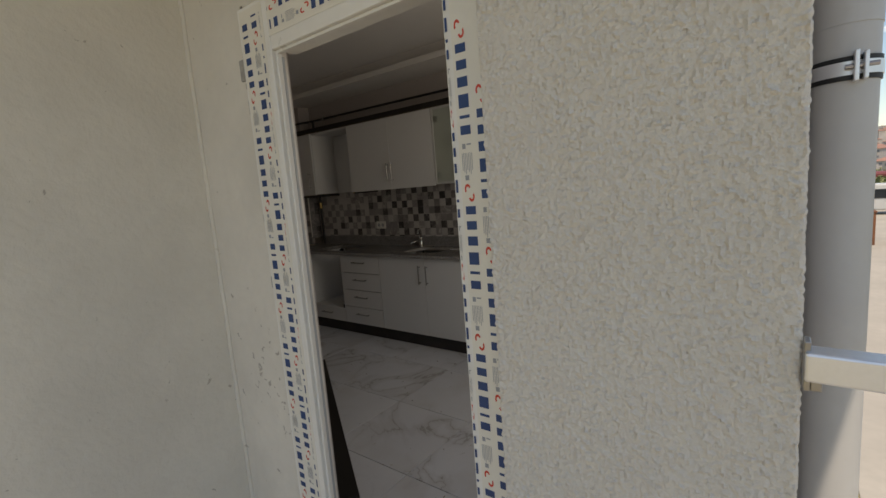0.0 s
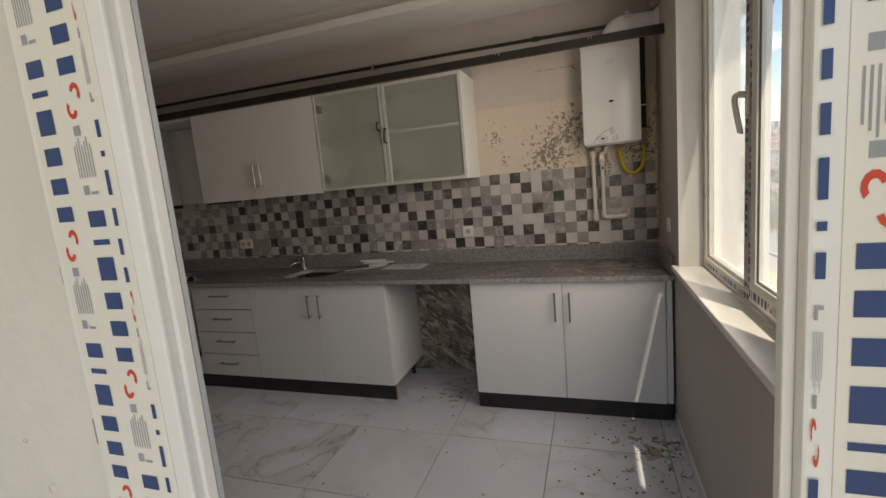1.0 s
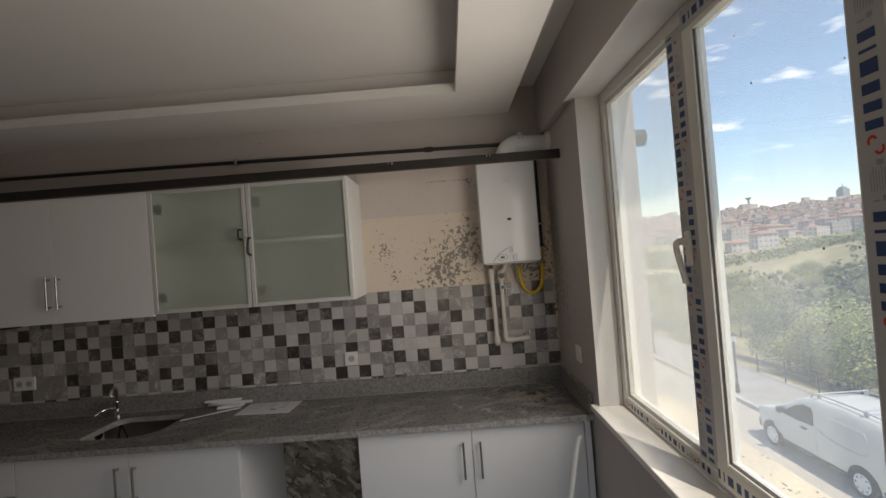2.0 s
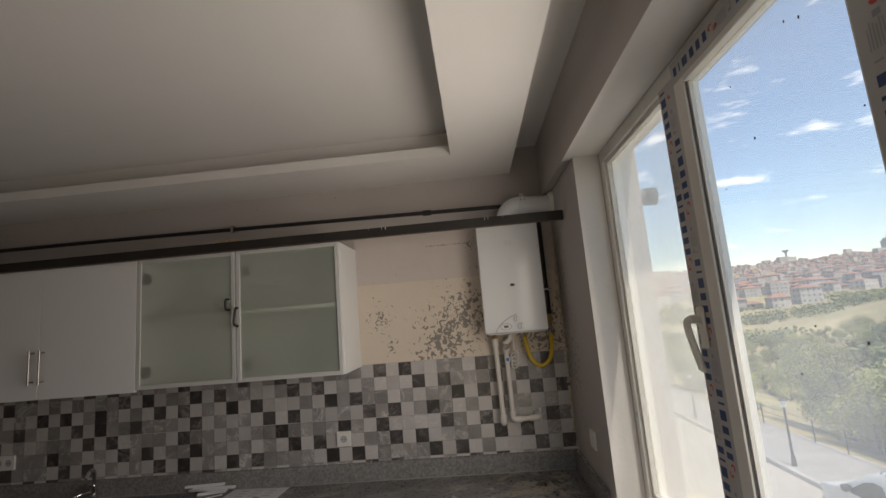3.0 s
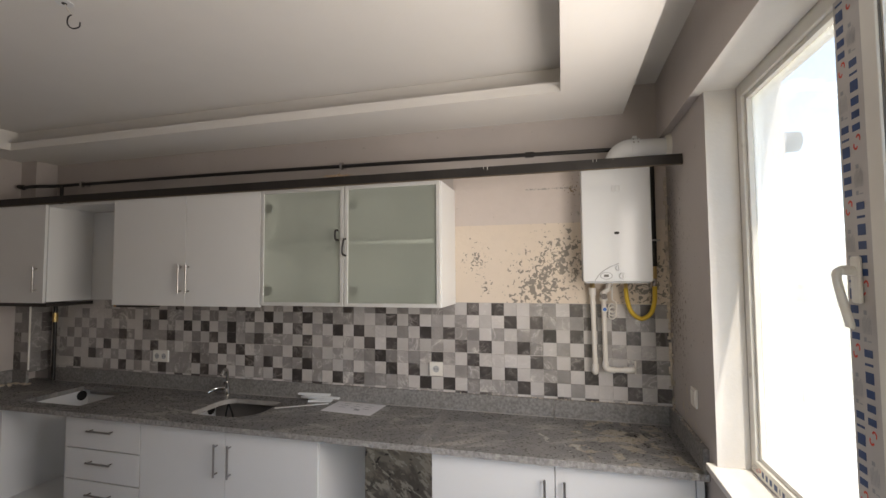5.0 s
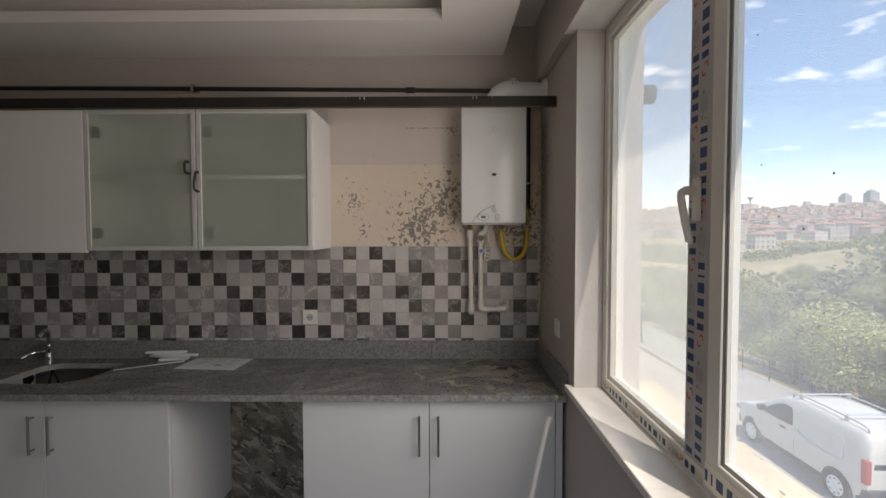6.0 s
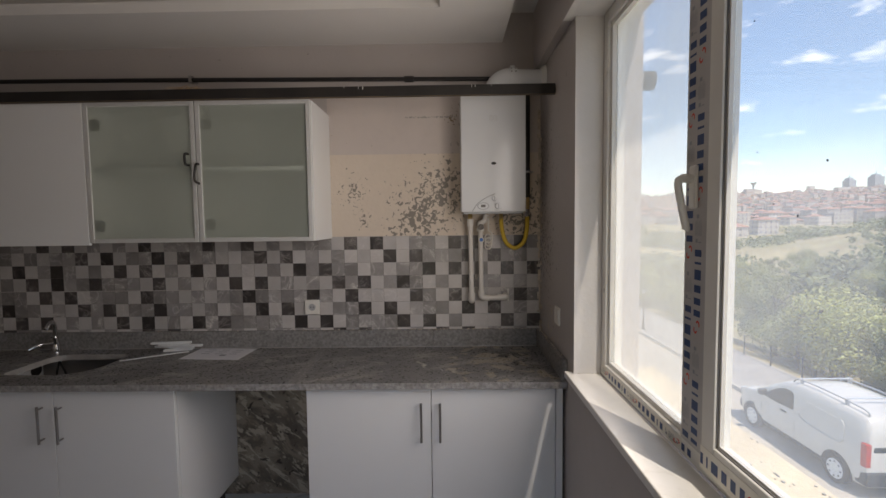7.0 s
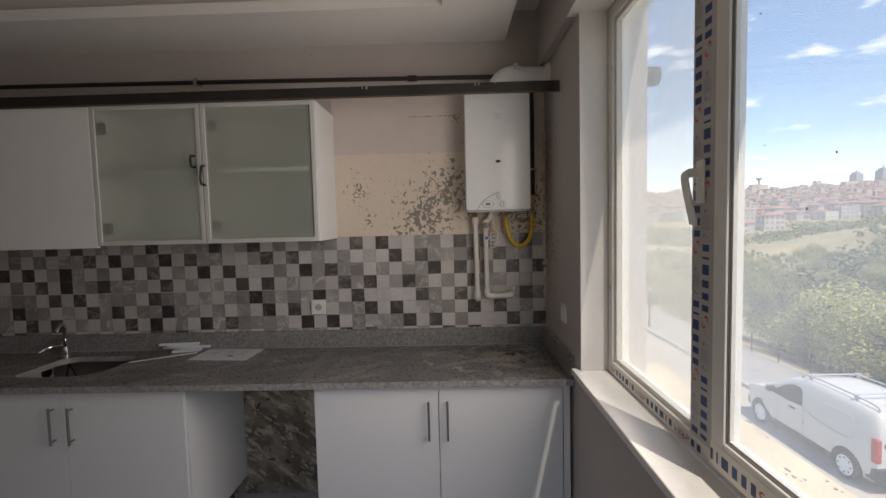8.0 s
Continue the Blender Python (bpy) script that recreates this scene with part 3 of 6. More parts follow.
def kitchen_window():
    w = thing("window_1", (0.13, -1.4, 0.95), "white PVC two-light window with dusty panes and printed protective film", "window", kind="structure")
    y0, y1, z0, z1 = -2.22, -0.69, 0.955, 2.425
    x0, x1 = 0.115, 0.185
    part("frame_post", boxes((x0, y1 - 0.045, z0, x1, y1, z1), bevel=0.003), PVC, w)
    part("frame_post", boxes((x0, y0, z0, x1, y0 + 0.15, z1), bevel=0.003), PVC, w)
    part("frame_rail", boxes((x0, y0 + 0.15, z0, x1, y1 - 0.045, z0 + 0.05), bevel=0.003), PVC, w)
    part("frame_rail", boxes((x0, y0 + 0.15, z1 - 0.05, x1, y1 - 0.045, z1), bevel=0.003), PVC, w)
    mull = part("mullion", boxes((x0 - 0.002, -1.475, z0 + 0.05, 0.150, -1.345, z1 - 0.05), bevel=0.003), PVC, w)
    film = part("protective_film", boxes((x0 - 0.0034, -1.458, z0 + 0.05, x0 - 0.0024, -1.347, z1 - 0.05)), FILM_SHADE, w, "printed white film, greyed as if in shade")
    # fixed light: glazing beads
    zb, zt = z0 + 0.05, z1 - 0.05
    part("bead", boxes((x0 + 0.012, y1 - 0.062, zb, x1 - 0.03, y1 - 0.045, zt), bevel=0.002), PVC, w)
    part("bead", boxes((x0 + 0.020, -1.345, zb, x1 - 0.03, -1.338, zt), bevel=0.002), PVC, w)
    part("bead", boxes((x0 + 0.012, -1.338, zb, x1 - 0.03, y1 - 0.062, zb + 0.017), bevel=0.002), PVC, w)
    part("bead", boxes((x0 + 0.012, -1.338, zt - 0.017, x1 - 0.03, y1 - 0.062, zt), bevel=0.002), PVC, w)
    pane = part("pane", boxes((x0 + 0.030, -1.338, zb + 0.017, x0 + 0.034, y1 - 0.062, zt - 0.017)), PANE_DIRTY, w, "very dusty window pane")
    # opening sash, set proud of the frame
    sx = x0 - 0.022
    ya, yb = -2.08, -1.476
    xo = 0.134
    sash = part("sash", boxes((sx, yb - 0.050, zb - 0.015, xo, yb, zt + 0.015), (sx, ya, zb - 0.015, xo, ya + 0.075, zt + 0.015), (sx, ya + 0.075, zb - 0.015, xo, yb - 0.050, zb + 0.06), (sx, ya + 0.075, zt - 0.06, xo, yb - 0.050, zt + 0.015), bevel=0.003), PVC, w)
    part("gasket", boxes((sx + 0.006, yb - 0.0525, zb + 0.06, sx + 0.010, yb - 0.050, zt - 0.06), (sx + 0.006, ya + 0.075, zb + 0.06, sx + 0.010, ya + 0.078, zt - 0.06), (sx + 0.006, ya + 0.08, zb + 0.06, sx + 0.010, yb - 0.055, zb + 0.063)), GASKET, sash)
    part("bead", boxes((sx + 0.0105, yb - 0.058, zb + 0.06, sx + 0.020, yb - 0.050, zt - 0.06), (sx + 0.0105, ya + 0.075, zb + 0.06, sx + 0.020, ya + 0.085, zt - 0.06), (sx + 0.0105, ya + 0.085, zb + 0.06, sx + 0.020, yb - 0.058, zb + 0.068)), PVC, sash)
    pane = part("pane", boxes((sx + 0.021, ya + 0.075, zb + 0.06, sx + 0.025, yb - 0.050, zt - 0.06)), PANE, w, "dusty window pane with specks")
    # printed film: up the mullion, on the sash foot and head
    tape_print(film, lambda u, v: ((x0 - 0.0034, -1.388 - v, z0 + 0.06 + u), (-1, 0, 0)), z1 - z0 - 0.12, ((-0.018, 0.16), (0.024, 0.31)), tall=0.032, period=0.34)
    low = part("protective_film", boxes((sx - 0.001, ya, zb - 0.014, sx - 0.0004, yb, zb + 0.045)), FILM, w, "printed white film on the sash foot")
    tape_print(low, lambda u, v: ((sx - 0.001, ya + u, zb + 0.014 + v), (-1, 0, 0)), yb - ya, ((0.0, 0.12),), tall=0.030, period=0.29)
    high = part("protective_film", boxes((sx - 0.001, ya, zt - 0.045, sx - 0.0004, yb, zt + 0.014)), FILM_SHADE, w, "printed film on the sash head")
    tape_print(high, lambda u, v: ((sx - 0.001, ya + u, zt - 0.016 + v), (-1, 0, 0)), yb - ya, ((0.0, 0.1),), tall=0.026, period=0.29)
    foot = part("protective_film", boxes((x0 - 0.001, -1.345, z0 + 0.004, x0 - 0.0004, y1 - 0.004, z0 + 0.044)), FILM, w, "printed white film on the frame foot")
    tape_print(foot, lambda u, v: ((x0 - 0.001, y1 - 0.01 - u, z0 + 0.024 + v), (-1, 0, 0)), 0.70, ((0.0, 0.06),), tall=0.022, period=0.28)
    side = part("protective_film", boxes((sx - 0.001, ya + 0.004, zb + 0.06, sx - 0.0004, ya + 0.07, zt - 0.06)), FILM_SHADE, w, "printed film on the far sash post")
    tape_print(side, lambda u, v: ((sx - 0.001, ya + 0.036 + v, zb + 0.06 + u), (-1, 0, 0)), zt - zb - 0.12, ((0.0, 0.16),), tall=0.036)
    # handle: rose, neck and drooping lever
    hz, hy, hx = 1.703, -1.394, x0 - 0.0036
    handle = part("handle", boxes((hx - 0.011, hy - 0.016, hz - 0.075, hx, hy + 0.016, hz + 0.035), bevel=0.005), PVC, w, "white plastic window handle")
    lever = bmesh.new()
    tube(lever, curve(((hx - 0.008, hy, hz), (hx - 0.034, hy, hz + 0.002), (hx - 0.046, hy - 0.002, hz - 0.012), (hx - 0.040, hy - 0.012, hz - 0.075), (hx - 0.034, hy - 0.020, hz - 0.120), (hx - 0.034, hy - 0.020, hz - 0.128))), [0.0115] * 12 + [0.0095] * 39, seg=14)
    part("lever", lever, PVC, handle, smooth=True)
    # specks stuck to the big pane
    rnd = random.Random(5)
    for _ in range(13):
        py, pz = rnd.uniform(ya + 0.1, yb - 0.1), rnd.uniform(zb + 0.5, zt - 0.1)
        part("speck", boxes((sx + 0.018, py, pz, sx + 0.0205, py + rnd.uniform(0.001, 0.003), pz + rnd.uniform(0.002, 0.006)), bevel=0.0008), BLACK_PIPE, w)


kitchen_window()
solid("window_reveal", boxes((0.0005, -0.6925, 0.954, 0.113, -0.6902, 2.4225), (0.0005, -2.2198, 0.954, 0.113, -2.2175, 2.4225), (-0.0405, -2.217, 2.4218, 0.113, -0.652, 2.4243)), REVEAL, "off-white painted window reveal", "reveal", kind="structure")
sill = boxes((-0.030, -2.27, 0.925, 0.114, -0.652, 0.953), bevel=0.004)
solid("window_sill", sill, SILL, "white marble inner window sill with a chipped edge", "window sill", kind="structure")
solid("outer_sill", boxes((0.188, -2.25, 0.900, 0.402, -0.55, 0.935), bevel=0.004), OUTSTONE, "sunlit cream stone ledge with grit outside the window", "window sill", kind="structure")
grit = bmesh.new()
rnd = random.Random(11)
for _ in range(130):
    gx, gy, s = rnd.uniform(0.20, 0.39), rnd.uniform(-2.2, -0.72), rnd.uniform(0.0008, 0.0035)
    box(grit, gx, gy, 0.9345, gx + s * 1.6, gy + s * rnd.uniform(1, 3), 0.935 + s)
solid("grit", grit, MORTAR, "crumbs of mortar lying on the outer ledge", "grit", kind="stuff")

# ---- kitchen cabinets ----
YF = -0.572          # face of the base doors
UF = -0.345          # face of the wall-unit doors


def front(parent, name, x0, x1, z0, z1, y, handle=None, material=None):
    """A door or drawer front 18 mm thick with a handle; handle is a pair of places on it."""
    f = part(name, boxes((x0 + 0.0015, y, z0 + 0.0015, x1 - 0.0015, y + 0.018, z1 - 0.0015), bevel=0.0015), material or WHITE_BOARD, parent)
    if handle:
        a, b = Vector((handle[0][0], y, handle[0][1])), Vector((handle[1][0], y, handle[1][1]))
        d = (b - a).normalized()
        bm = rod(bmesh.new(), a + Vector((0, -0.028, 0)), b + Vector((0, -0.028, 0)), 0.0055, seg=12)
        for p in (a + d * 0.014, b - d * 0.014):
            rod(bm, p, p + Vector((0, -0.028, 0)), 0.0048, seg=10)
        part("handle", bm, STEEL, f, "slim steel bar handle", smooth=True)
    return f


def carcass(parent, x0, x1, z0, z1, y0, y1, shelf=True, top=True):
    t = 0.018
    part("side_panel", boxes((x0, y0, z0, x0 + t, y1, z1)), WHITE_BOARD, parent)
    part("side_panel", boxes((x1 - t, y0, z0, x1, y1, z1)), WHITE_BOARD, parent)
    part("bottom_panel", boxes((x0 + t, y0, z0, x1 - t, y1, z0 + t)), WHITE_BOARD, parent)
    part("back_panel", boxes((x0 + t, y1 - 0.006, z0 + t, x1 - t, y1, z1 - t)), WHITE_BOARD, parent)
    if top:
        part("top_panel", boxes((x0 + t, y0, z1 - t, x1 - t, y1, z1)), WHITE_BOARD, parent)
    if shelf:
        zm = (z0 + z1) / 2
        part("shelf", boxes((x0 + t, y0 + 0.004, zm - 0.009, x1 - t, y1 - 0.006, zm + 0.009)), WHITE_BOARD, parent)


def plinth(parent, x0, x1, chip=False):
    part("plinth", boxes((x0, -0.550, 0, x1, -0.532, 0.108), bevel=0.001), BLACK_BOARD, parent, "black plinth board")
    if chip:
        part("plinth_edge", boxes((x1, -0.550, 0, x1 + 0.002, -0.532, 0.108)), CHIP, parent, "raw chipboard edge")
    for x in (x0 + 0.05, x1 - 0.05):
        part("leg", rod(bmesh.new(), (x, -0.10, 0), (x, -0.10, 0.115), 0.016), BLACK_BOARD, parent, smooth=True)


ZB, ZTOP = 0.115, 0.852
right_unit = thing("base_cabinet", (-0.606, -0.28, 0), "white laminate double-door base cabinet beside the window", "cabinet", "base cabinets")
carcass(right_unit, -1.180, -0.036, ZB, ZTOP, YF + 0.02, -0.005)
front(right_unit, "door", -1.180, -0.610, ZB - 0.004, ZTOP, YF, ((-0.655, 0.61), (-0.655, 0.79)))
front(right_unit, "door", -0.610, -0.048, ZB - 0.004, ZTOP, YF, ((-0.570, 0.61), (-0.570, 0.79)))
part("filler_strip", boxes((-0.044, YF + 0.004, ZB, -0.014, YF + 0.022, 0.884), bevel=0.001), WHITE_BOARD, right_unit)
plinth(right_unit, -1.183, -0.012)

sink_unit = thing("base_cabinet", (-2.35, -0.28, 0), "white laminate double-door base cabinet under the sink", "cabinet", "base cabinets")
carcass(sink_unit, -2.930, -1.785, ZB, ZTOP, YF + 0.02, -0.005, shelf=False, top=False)
# back panel recoloured dark: painted shade inside the sink cut-out
for panel in sink_unit.children:
    if panel.name.startswith("back_panel"):
        panel.data.materials[0] = DARK
front(sink_unit, "door", -2.930, -2.348, ZB, ZTOP, YF, ((-2.400, 0.61), (-2.400, 0.785)))
front(sink_unit, "door", -2.348, -1.785, ZB, ZTOP, YF, ((-2.312, 0.61), (-2.312, 0.785)))
plinth(sink_unit, -2.930, -1.788, chip=True)
part("pipe_hole", rod(bmesh.new(), (-2.914, -0.055, 0.775), (-2.909, -0.055, 0.775), 0.034, seg=22), BLACK_PIPE, sink_unit, "dark round pipe hole", smooth=True)
part("cable_hole", rod(bmesh.new(), (-1.788, -0.09, 0.80), (-1.782, -0.09, 0.80), 0.028, seg=20), BLACK_BOARD, sink_unit, "dark round cable hole", smooth=True)

drawer_unit = thing("drawer_unit", (-3.215, -0.28, 0), "white laminate base unit with four drawers", "cabinet", "base cabinets")
carcass(drawer_unit, -3.500, -2.932, ZB, ZTOP, YF + 0.02, -0.005, shelf=False)
# thin black sheet added to paint the shade in the drawer gaps
part("backing", boxes((-3.48, YF + 0.0185, ZB + 0.02, -2.95, YF + 0.0198, ZTOP - 0.02)), BLACK_BOARD, drawer_unit)
for k in range(4):
    z0 = ZB + k * (ZTOP - ZB) / 4
    z1 = z0 + (ZTOP - ZB) / 4 - 0.004
    zm = z0 + 0.112
    front(drawer_unit, "drawer", -3.500, -2.932, z0, z1, YF, ((-3.305, zm), (-3.125, zm)))
plinth(drawer_unit, -3.500, -2.932)

oven_unit = thing("oven_housing", (-3.79, -0.28, 0), "open white oven housing with a drawer at its foot", "cabinet", "base cabinets")
part("side_panel", boxes((-4.088, YF + 0.01, ZB, -4.070, -0.005, ZTOP)), WHITE_BOARD, oven_unit)
part("side_panel", boxes((-3.520, YF + 0.01, ZB, -3.502, -0.005, ZTOP)), WHITE_BOARD, oven_unit)
part("shelf", boxes((-4.070, YF + 0.01, 0.245, -3.520, -0.02, 0.263)), WHITE_BOARD, oven_unit)
part("back_panel", boxes((-4.070, -0.02, 0.263, -3.520, -0.012, 0.80)), WHITE_BOARD, oven_unit)
front(oven_unit, "drawer", -4.086, -3.504, ZB, 0.255, YF, ((-3.88, 0.20), (-3.71, 0.20)))
part("stop_block", boxes((-3.545, YF + 0.012, 0.263, -3.522, YF + 0.05, 0.30), bevel=0.002), BLACK_BOARD, oven_unit)
part("pipe_hole", rod(bmesh.new(), (-4.071, -0.068, 0.800), (-4.066, -0.068, 0.800), 0.036, seg=22), BLACK_PIPE, oven_unit, "dark round pipe hole", smooth=True)
plinth(oven_unit, -4.088, -3.502)

corner_unit = thing("base_cabinet", (-4.37, -0.28, 0), "white laminate single-door base cabinet with its door slightly ajar", "cabinet", "base cabinets")
carcass(corner_unit, -4.655, -4.092, ZB, ZTOP, YF + 0.02, -0.16)
ajar = part("door", boxes((-0.54, -0.018, ZB - 0.0, 0.0, 0.0, ZTOP), bevel=0.0015), WHITE_BOARD, corner_unit)
ajar.data.transform(Matrix.Translation(Vector(corner_unit.location)))
ajar.data.transform(Matrix.Translation(Vector((-4.655, YF + 0.018, 0)) - Vector(corner_unit.location)) @ Matrix.Rotation(radians(-3.5), 4, "Z") @ Matrix.Translation((0.54, 0, 0)))
hb = rod(bmesh.new(), (-4.165, YF - 0.062, 0.60), (-4.165, YF - 0.062, 0.78), 0.0055, seg=12)
for z in (0.614, 0.766):
    rod(hb, (-4.165, YF - 0.062, z), (-4.165, YF - 0.026, z), 0.0048, seg=10)
part("handle", hb, STEEL, ajar, "slim steel bar handle", smooth=True)
plinth(corner_unit, -4.655, -4.090)

# ---- worktop: slabs with cut-outs, upstands ----


def slab(outline, holes, z0, z1):
    """A plate with holes: edges filled to faces, then raised."""
    bm = bmesh.new()
    edges = []
    for ring in [outline] + holes:
        vs = [bm.verts.new((x, y, z0)) for x, y in ring]
        edges += [bm.edges.new((vs[i], vs[(i + 1) % len(vs)])) for i in range(len(vs))]
    bmesh.ops.triangle_fill(bm, use_beauty=True, use_dissolve=False, edges=edges)
    up = bmesh.ops.extrude_face_region(bm, geom=list(bm.faces))
    bmesh.ops.translate(bm, verts=[v for v in up["geom"] if isinstance(v, bmesh.types.BMVert)], vec=(0, 0, z1 - z0))
    return bm


def sink_ring():
    """The cut-out for a sink: a rectangle with corners rounded by different amounts."""
    x0, x1, y0, y1 = -2.712, -2.290, -0.462, -0.125
    ring = []
    for cx, cy, sx, sy, r, start in ((x1, y1, -1, -1, 0.035, 0), (x0, y1, 1, -1, 0.085, 90), (x0, y0, 1, 1, 0.05, 180), (x1, y0, -1, 1, 0.15, 270)):
        for k in range(9):
            a = radians(start + k * 11.25)
            ring.append((cx + sx * r + r * math.cos(a), cy + sy * r + r * math.sin(a)))
    return ring


top = thing("worktop", (-2.33, -0.3, 0.855), "long grey granite worktop, dusty and stained, with sink and hob cut-outs", "worktop")
hob = [(-3.99, -0.50), (-3.50, -0.50), (-3.50, -0.11), (-3.99, -0.11)]
part("slab", slab([(-4.658, -0.60), (-1.262, -0.60), (-1.262, -0.001), (-4.658, -0.001)], [hob, sink_ring()], 0.856, 0.886), GRANITE, top)
part("slab", boxes((-1.210, -0.60, 0.856, -0.002, -0.001, 0.886), bevel=0.001), GRANITE, top)
part("joint_strip", boxes((-1.262, -0.599, 0.857, -1.210, -0.001, 0.8855)), GRANITE_EDGE, top, "pale filled joint between the slabs")
part("front_edge", boxes((-4.658, -0.606, 0.857, -0.002, -0.6005, 0.8855)), FRONT_EDGE, top, "rough speckled front edge")
x = -4.49
for x1 in (-3.45, -2.02, -0.62, -0.026):
    part("upstand", boxes((x + 0.001, -0.024, 0.8865, x1 - 0.001, -0.001, 0.984), bevel=0.0012), GRANITE_EDGE, top)
    x = x1
part("upstand", boxes((-0.024, -0.598, 0.8865, -0.001, -0.001, 0.984), bevel=0.0012), GRANITE_EDGE, top)
part("upstand", boxes((-4.657, -0.598, 0.8865, -4.636, -0.155, 0.984), bevel=0.0012), GRANITE_EDGE, top)
part("upstand", boxes((-4.657, -0.172, 0.8865, -4.492, -0.152, 0.984), bevel=0.0012), GRANITE_EDGE, top)
part("sealant", boxes((-4.49, -0.0285, 0.8862, -0.03, -0.0245, 0.8895)), RIM, top, "smeared pale sealant line")

rim = bmesh.new()
lips = [[rim.verts.new((px, py, z)) for px, py in sink_ring()] for z in (0.8565, 0.8855)]
for k in range(36):
    rim.faces.new((lips[0][k], lips[0][(k + 1) % 36], lips[1][(k + 1) % 36], lips[1][k]))
for v in rim.verts:
    v.co.x += 0.0015 * (1 if v.co.x < -2.5 else -1)
    v.co.y += 0.0015 * (1 if v.co.y < -0.29 else -1)
part("cut_rim", rim, RIM, top, "pale cut edge of the sink opening")

tap = thing("tap", (-2.77, -0.075, 0.886), "chrome single-lever kitchen tap with a swivel spout", "tap")
part("base", rod(bmesh.new(), (-2.77, -0.075, 0.886), (-2.77, -0.075, 0.935), 0.024, 0.020), CHROME, tap, smooth=True)
part("body", rod(bmesh.new(), (-2.77, -0.075, 0.935), (-2.77, -0.080, 0.975), 0.021, 0.018), CHROME, tap, smooth=True)
part("spout", tube(bmesh.new(), curve(((-2.77, -0.075, 0.96), (-2.765, -0.078, 1.03), (-2.760, -0.095, 1.062), (-2.750, -0.13, 1.06), (-2.745, -0.155, 1.035))), 0.0105), CHROME, tap, smooth=True)
part("lever", tube(bmesh.new(), curve(((-2.775, -0.09, 0.94), (-2.80, -0.14, 0.945), (-2.83, -0.175, 0.925))), 0.009), CHROME, tap, smooth=True)

for x in (-2.762, -2.70):
    part("supply_hose", tube(bmesh.new(), curve(((-2.755, -0.075, 0.886), (-2.745, -0.085, 0.84), (x, -0.09, 0.74), (x - 0.01, -0.06, 0.55))), 0.0055, seg=8), BLACK_PIPE, tap, "black hanging supply hose", smooth=True)

# ---- wall units ----
UZ0, UZ1 = 1.515, 2.206
glass_unit = thing("wall_cabinet", (-1.75, -0.16, UZ0), "white wall cabinet with two frosted glass doors in aluminium frames", "cabinet", "wall cabinets")
carcass(glass_unit, -2.316, -1.190, UZ0, UZ1, UF + 0.022, -0.001, shelf=False)
part("shelf", boxes((-2.296, UF + 0.0125, 1.868, -1.210, -0.008, 1.886)), ENAMEL, glass_unit)


def glass_door(parent, x0, x1):
    z0, z1, w = UZ0, UZ1, 0.021
    d = part("door", boxes((x0 + w - 0.004, UF + 0.006, z0 + w - 0.004, x1 - w + 0.004, UF + 0.010, z1 - w + 0.004)), FROSTED, parent, "frosted greenish glass door")
    for a in (x0, x1 - w):
        part("stile", boxes((a, UF, z0, a + w, UF + 0.02, z1), bevel=0.0015), DOOR_ALU, d, "satin aluminium stile")
    for a in (z0, z1 - w):
        part("rail", boxes((x0 + w, UF + 0.0005, a, x1 - w, UF + 0.0195, a + w), bevel=0.0015), DOOR_ALU, d, "satin aluminium rail")
    d.visible_shadow = False
    return d


left_door = glass_door(glass_unit, -2.315, -1.766)
right_door = glass_door(glass_unit, -1.760, -1.194)
for door, x in ((left_door, -2.275), (right_door, -1.715)):
    for z in (1.60, 2.10):
        part("hinge", boxes((x - 0.020, UF + 0.011, z - 0.028, x + 0.022, UF + 0.03, z + 0.028), bevel=0.006), BLACK_BOARD, door)
for z in (1.58, 2.12):
    part("hinge", boxes((-1.250, UF + 0.011, z - 0.02, -1.226, UF + 0.019, z + 0.04), bevel=0.003), BLACK_BOARD, right_door)
loop = tube(bmesh.new(), curve(((-1.80, UF, 1.95), (-1.805, UF - 0.022, 1.945), (-1.803, UF - 0.024, 1.90), (-1.798, UF, 1.895))), 0.006)
part("handle", loop, BLACK_PIPE, left_door, "small black bow handle", smooth=True)
loop = tube(bmesh.new(), curve(((-1.752, UF, 1.90), (-1.750, UF - 0.03, 1.89), (-1.756, UF - 0.032, 1.82), (-1.752, UF, 1.805))), 0.006)
part("handle", loop, BLACK_PIPE, right_door, "small black bow handle hanging loose", smooth=True)

mid_unit = thing("wall_cabinet", (-2.89, -0.16, UZ0), "white laminate double-door wall cabinet", "cabinet", "wall cabinets")
carcass(mid_unit, -3.460, -2.318, UZ0, UZ1, UF + 0.02, -0.001)
front(mid_unit, "door", -3.462, -2.868, UZ0 - 0.012, UZ1, UF, ((-2.897, 1.585), (-2.897, 1.765)))
front(mid_unit, "door", -2.868, -2.318, UZ0 - 0.012, UZ1, UF, ((-2.838, 1.585), (-2.838, 1.765)))
part("light_rail", boxes((-3.44, -0.33, 1.490, -3.17, -0.24, 1.513)), BLACK_BOARD, mid_unit)
part("wood_block", boxes((-3.462, -0.33, 1.492, -3.442, -0.30, 1.513)), WOOD, mid_unit)

end_unit = thing("wall_cabinet", (-4.35, -0.16, UZ0), "white laminate single-door wall cabinet with a black base board", "cabinet", "wall cabinets")
carcass(end_unit, -4.612, -4.09, UZ0, UZ1, UF + 0.02, -0.152)
part("side_cover", boxes((-4.0895, UF + 0.02, UZ0, -4.082, -0.001, UZ1)), WHITE_BOARD, end_unit)
front(end_unit, "door", -4.612, -4.086, UZ0 - 0.008, UZ1, UF, ((-4.150, 1.585), (-4.150, 1.765)))
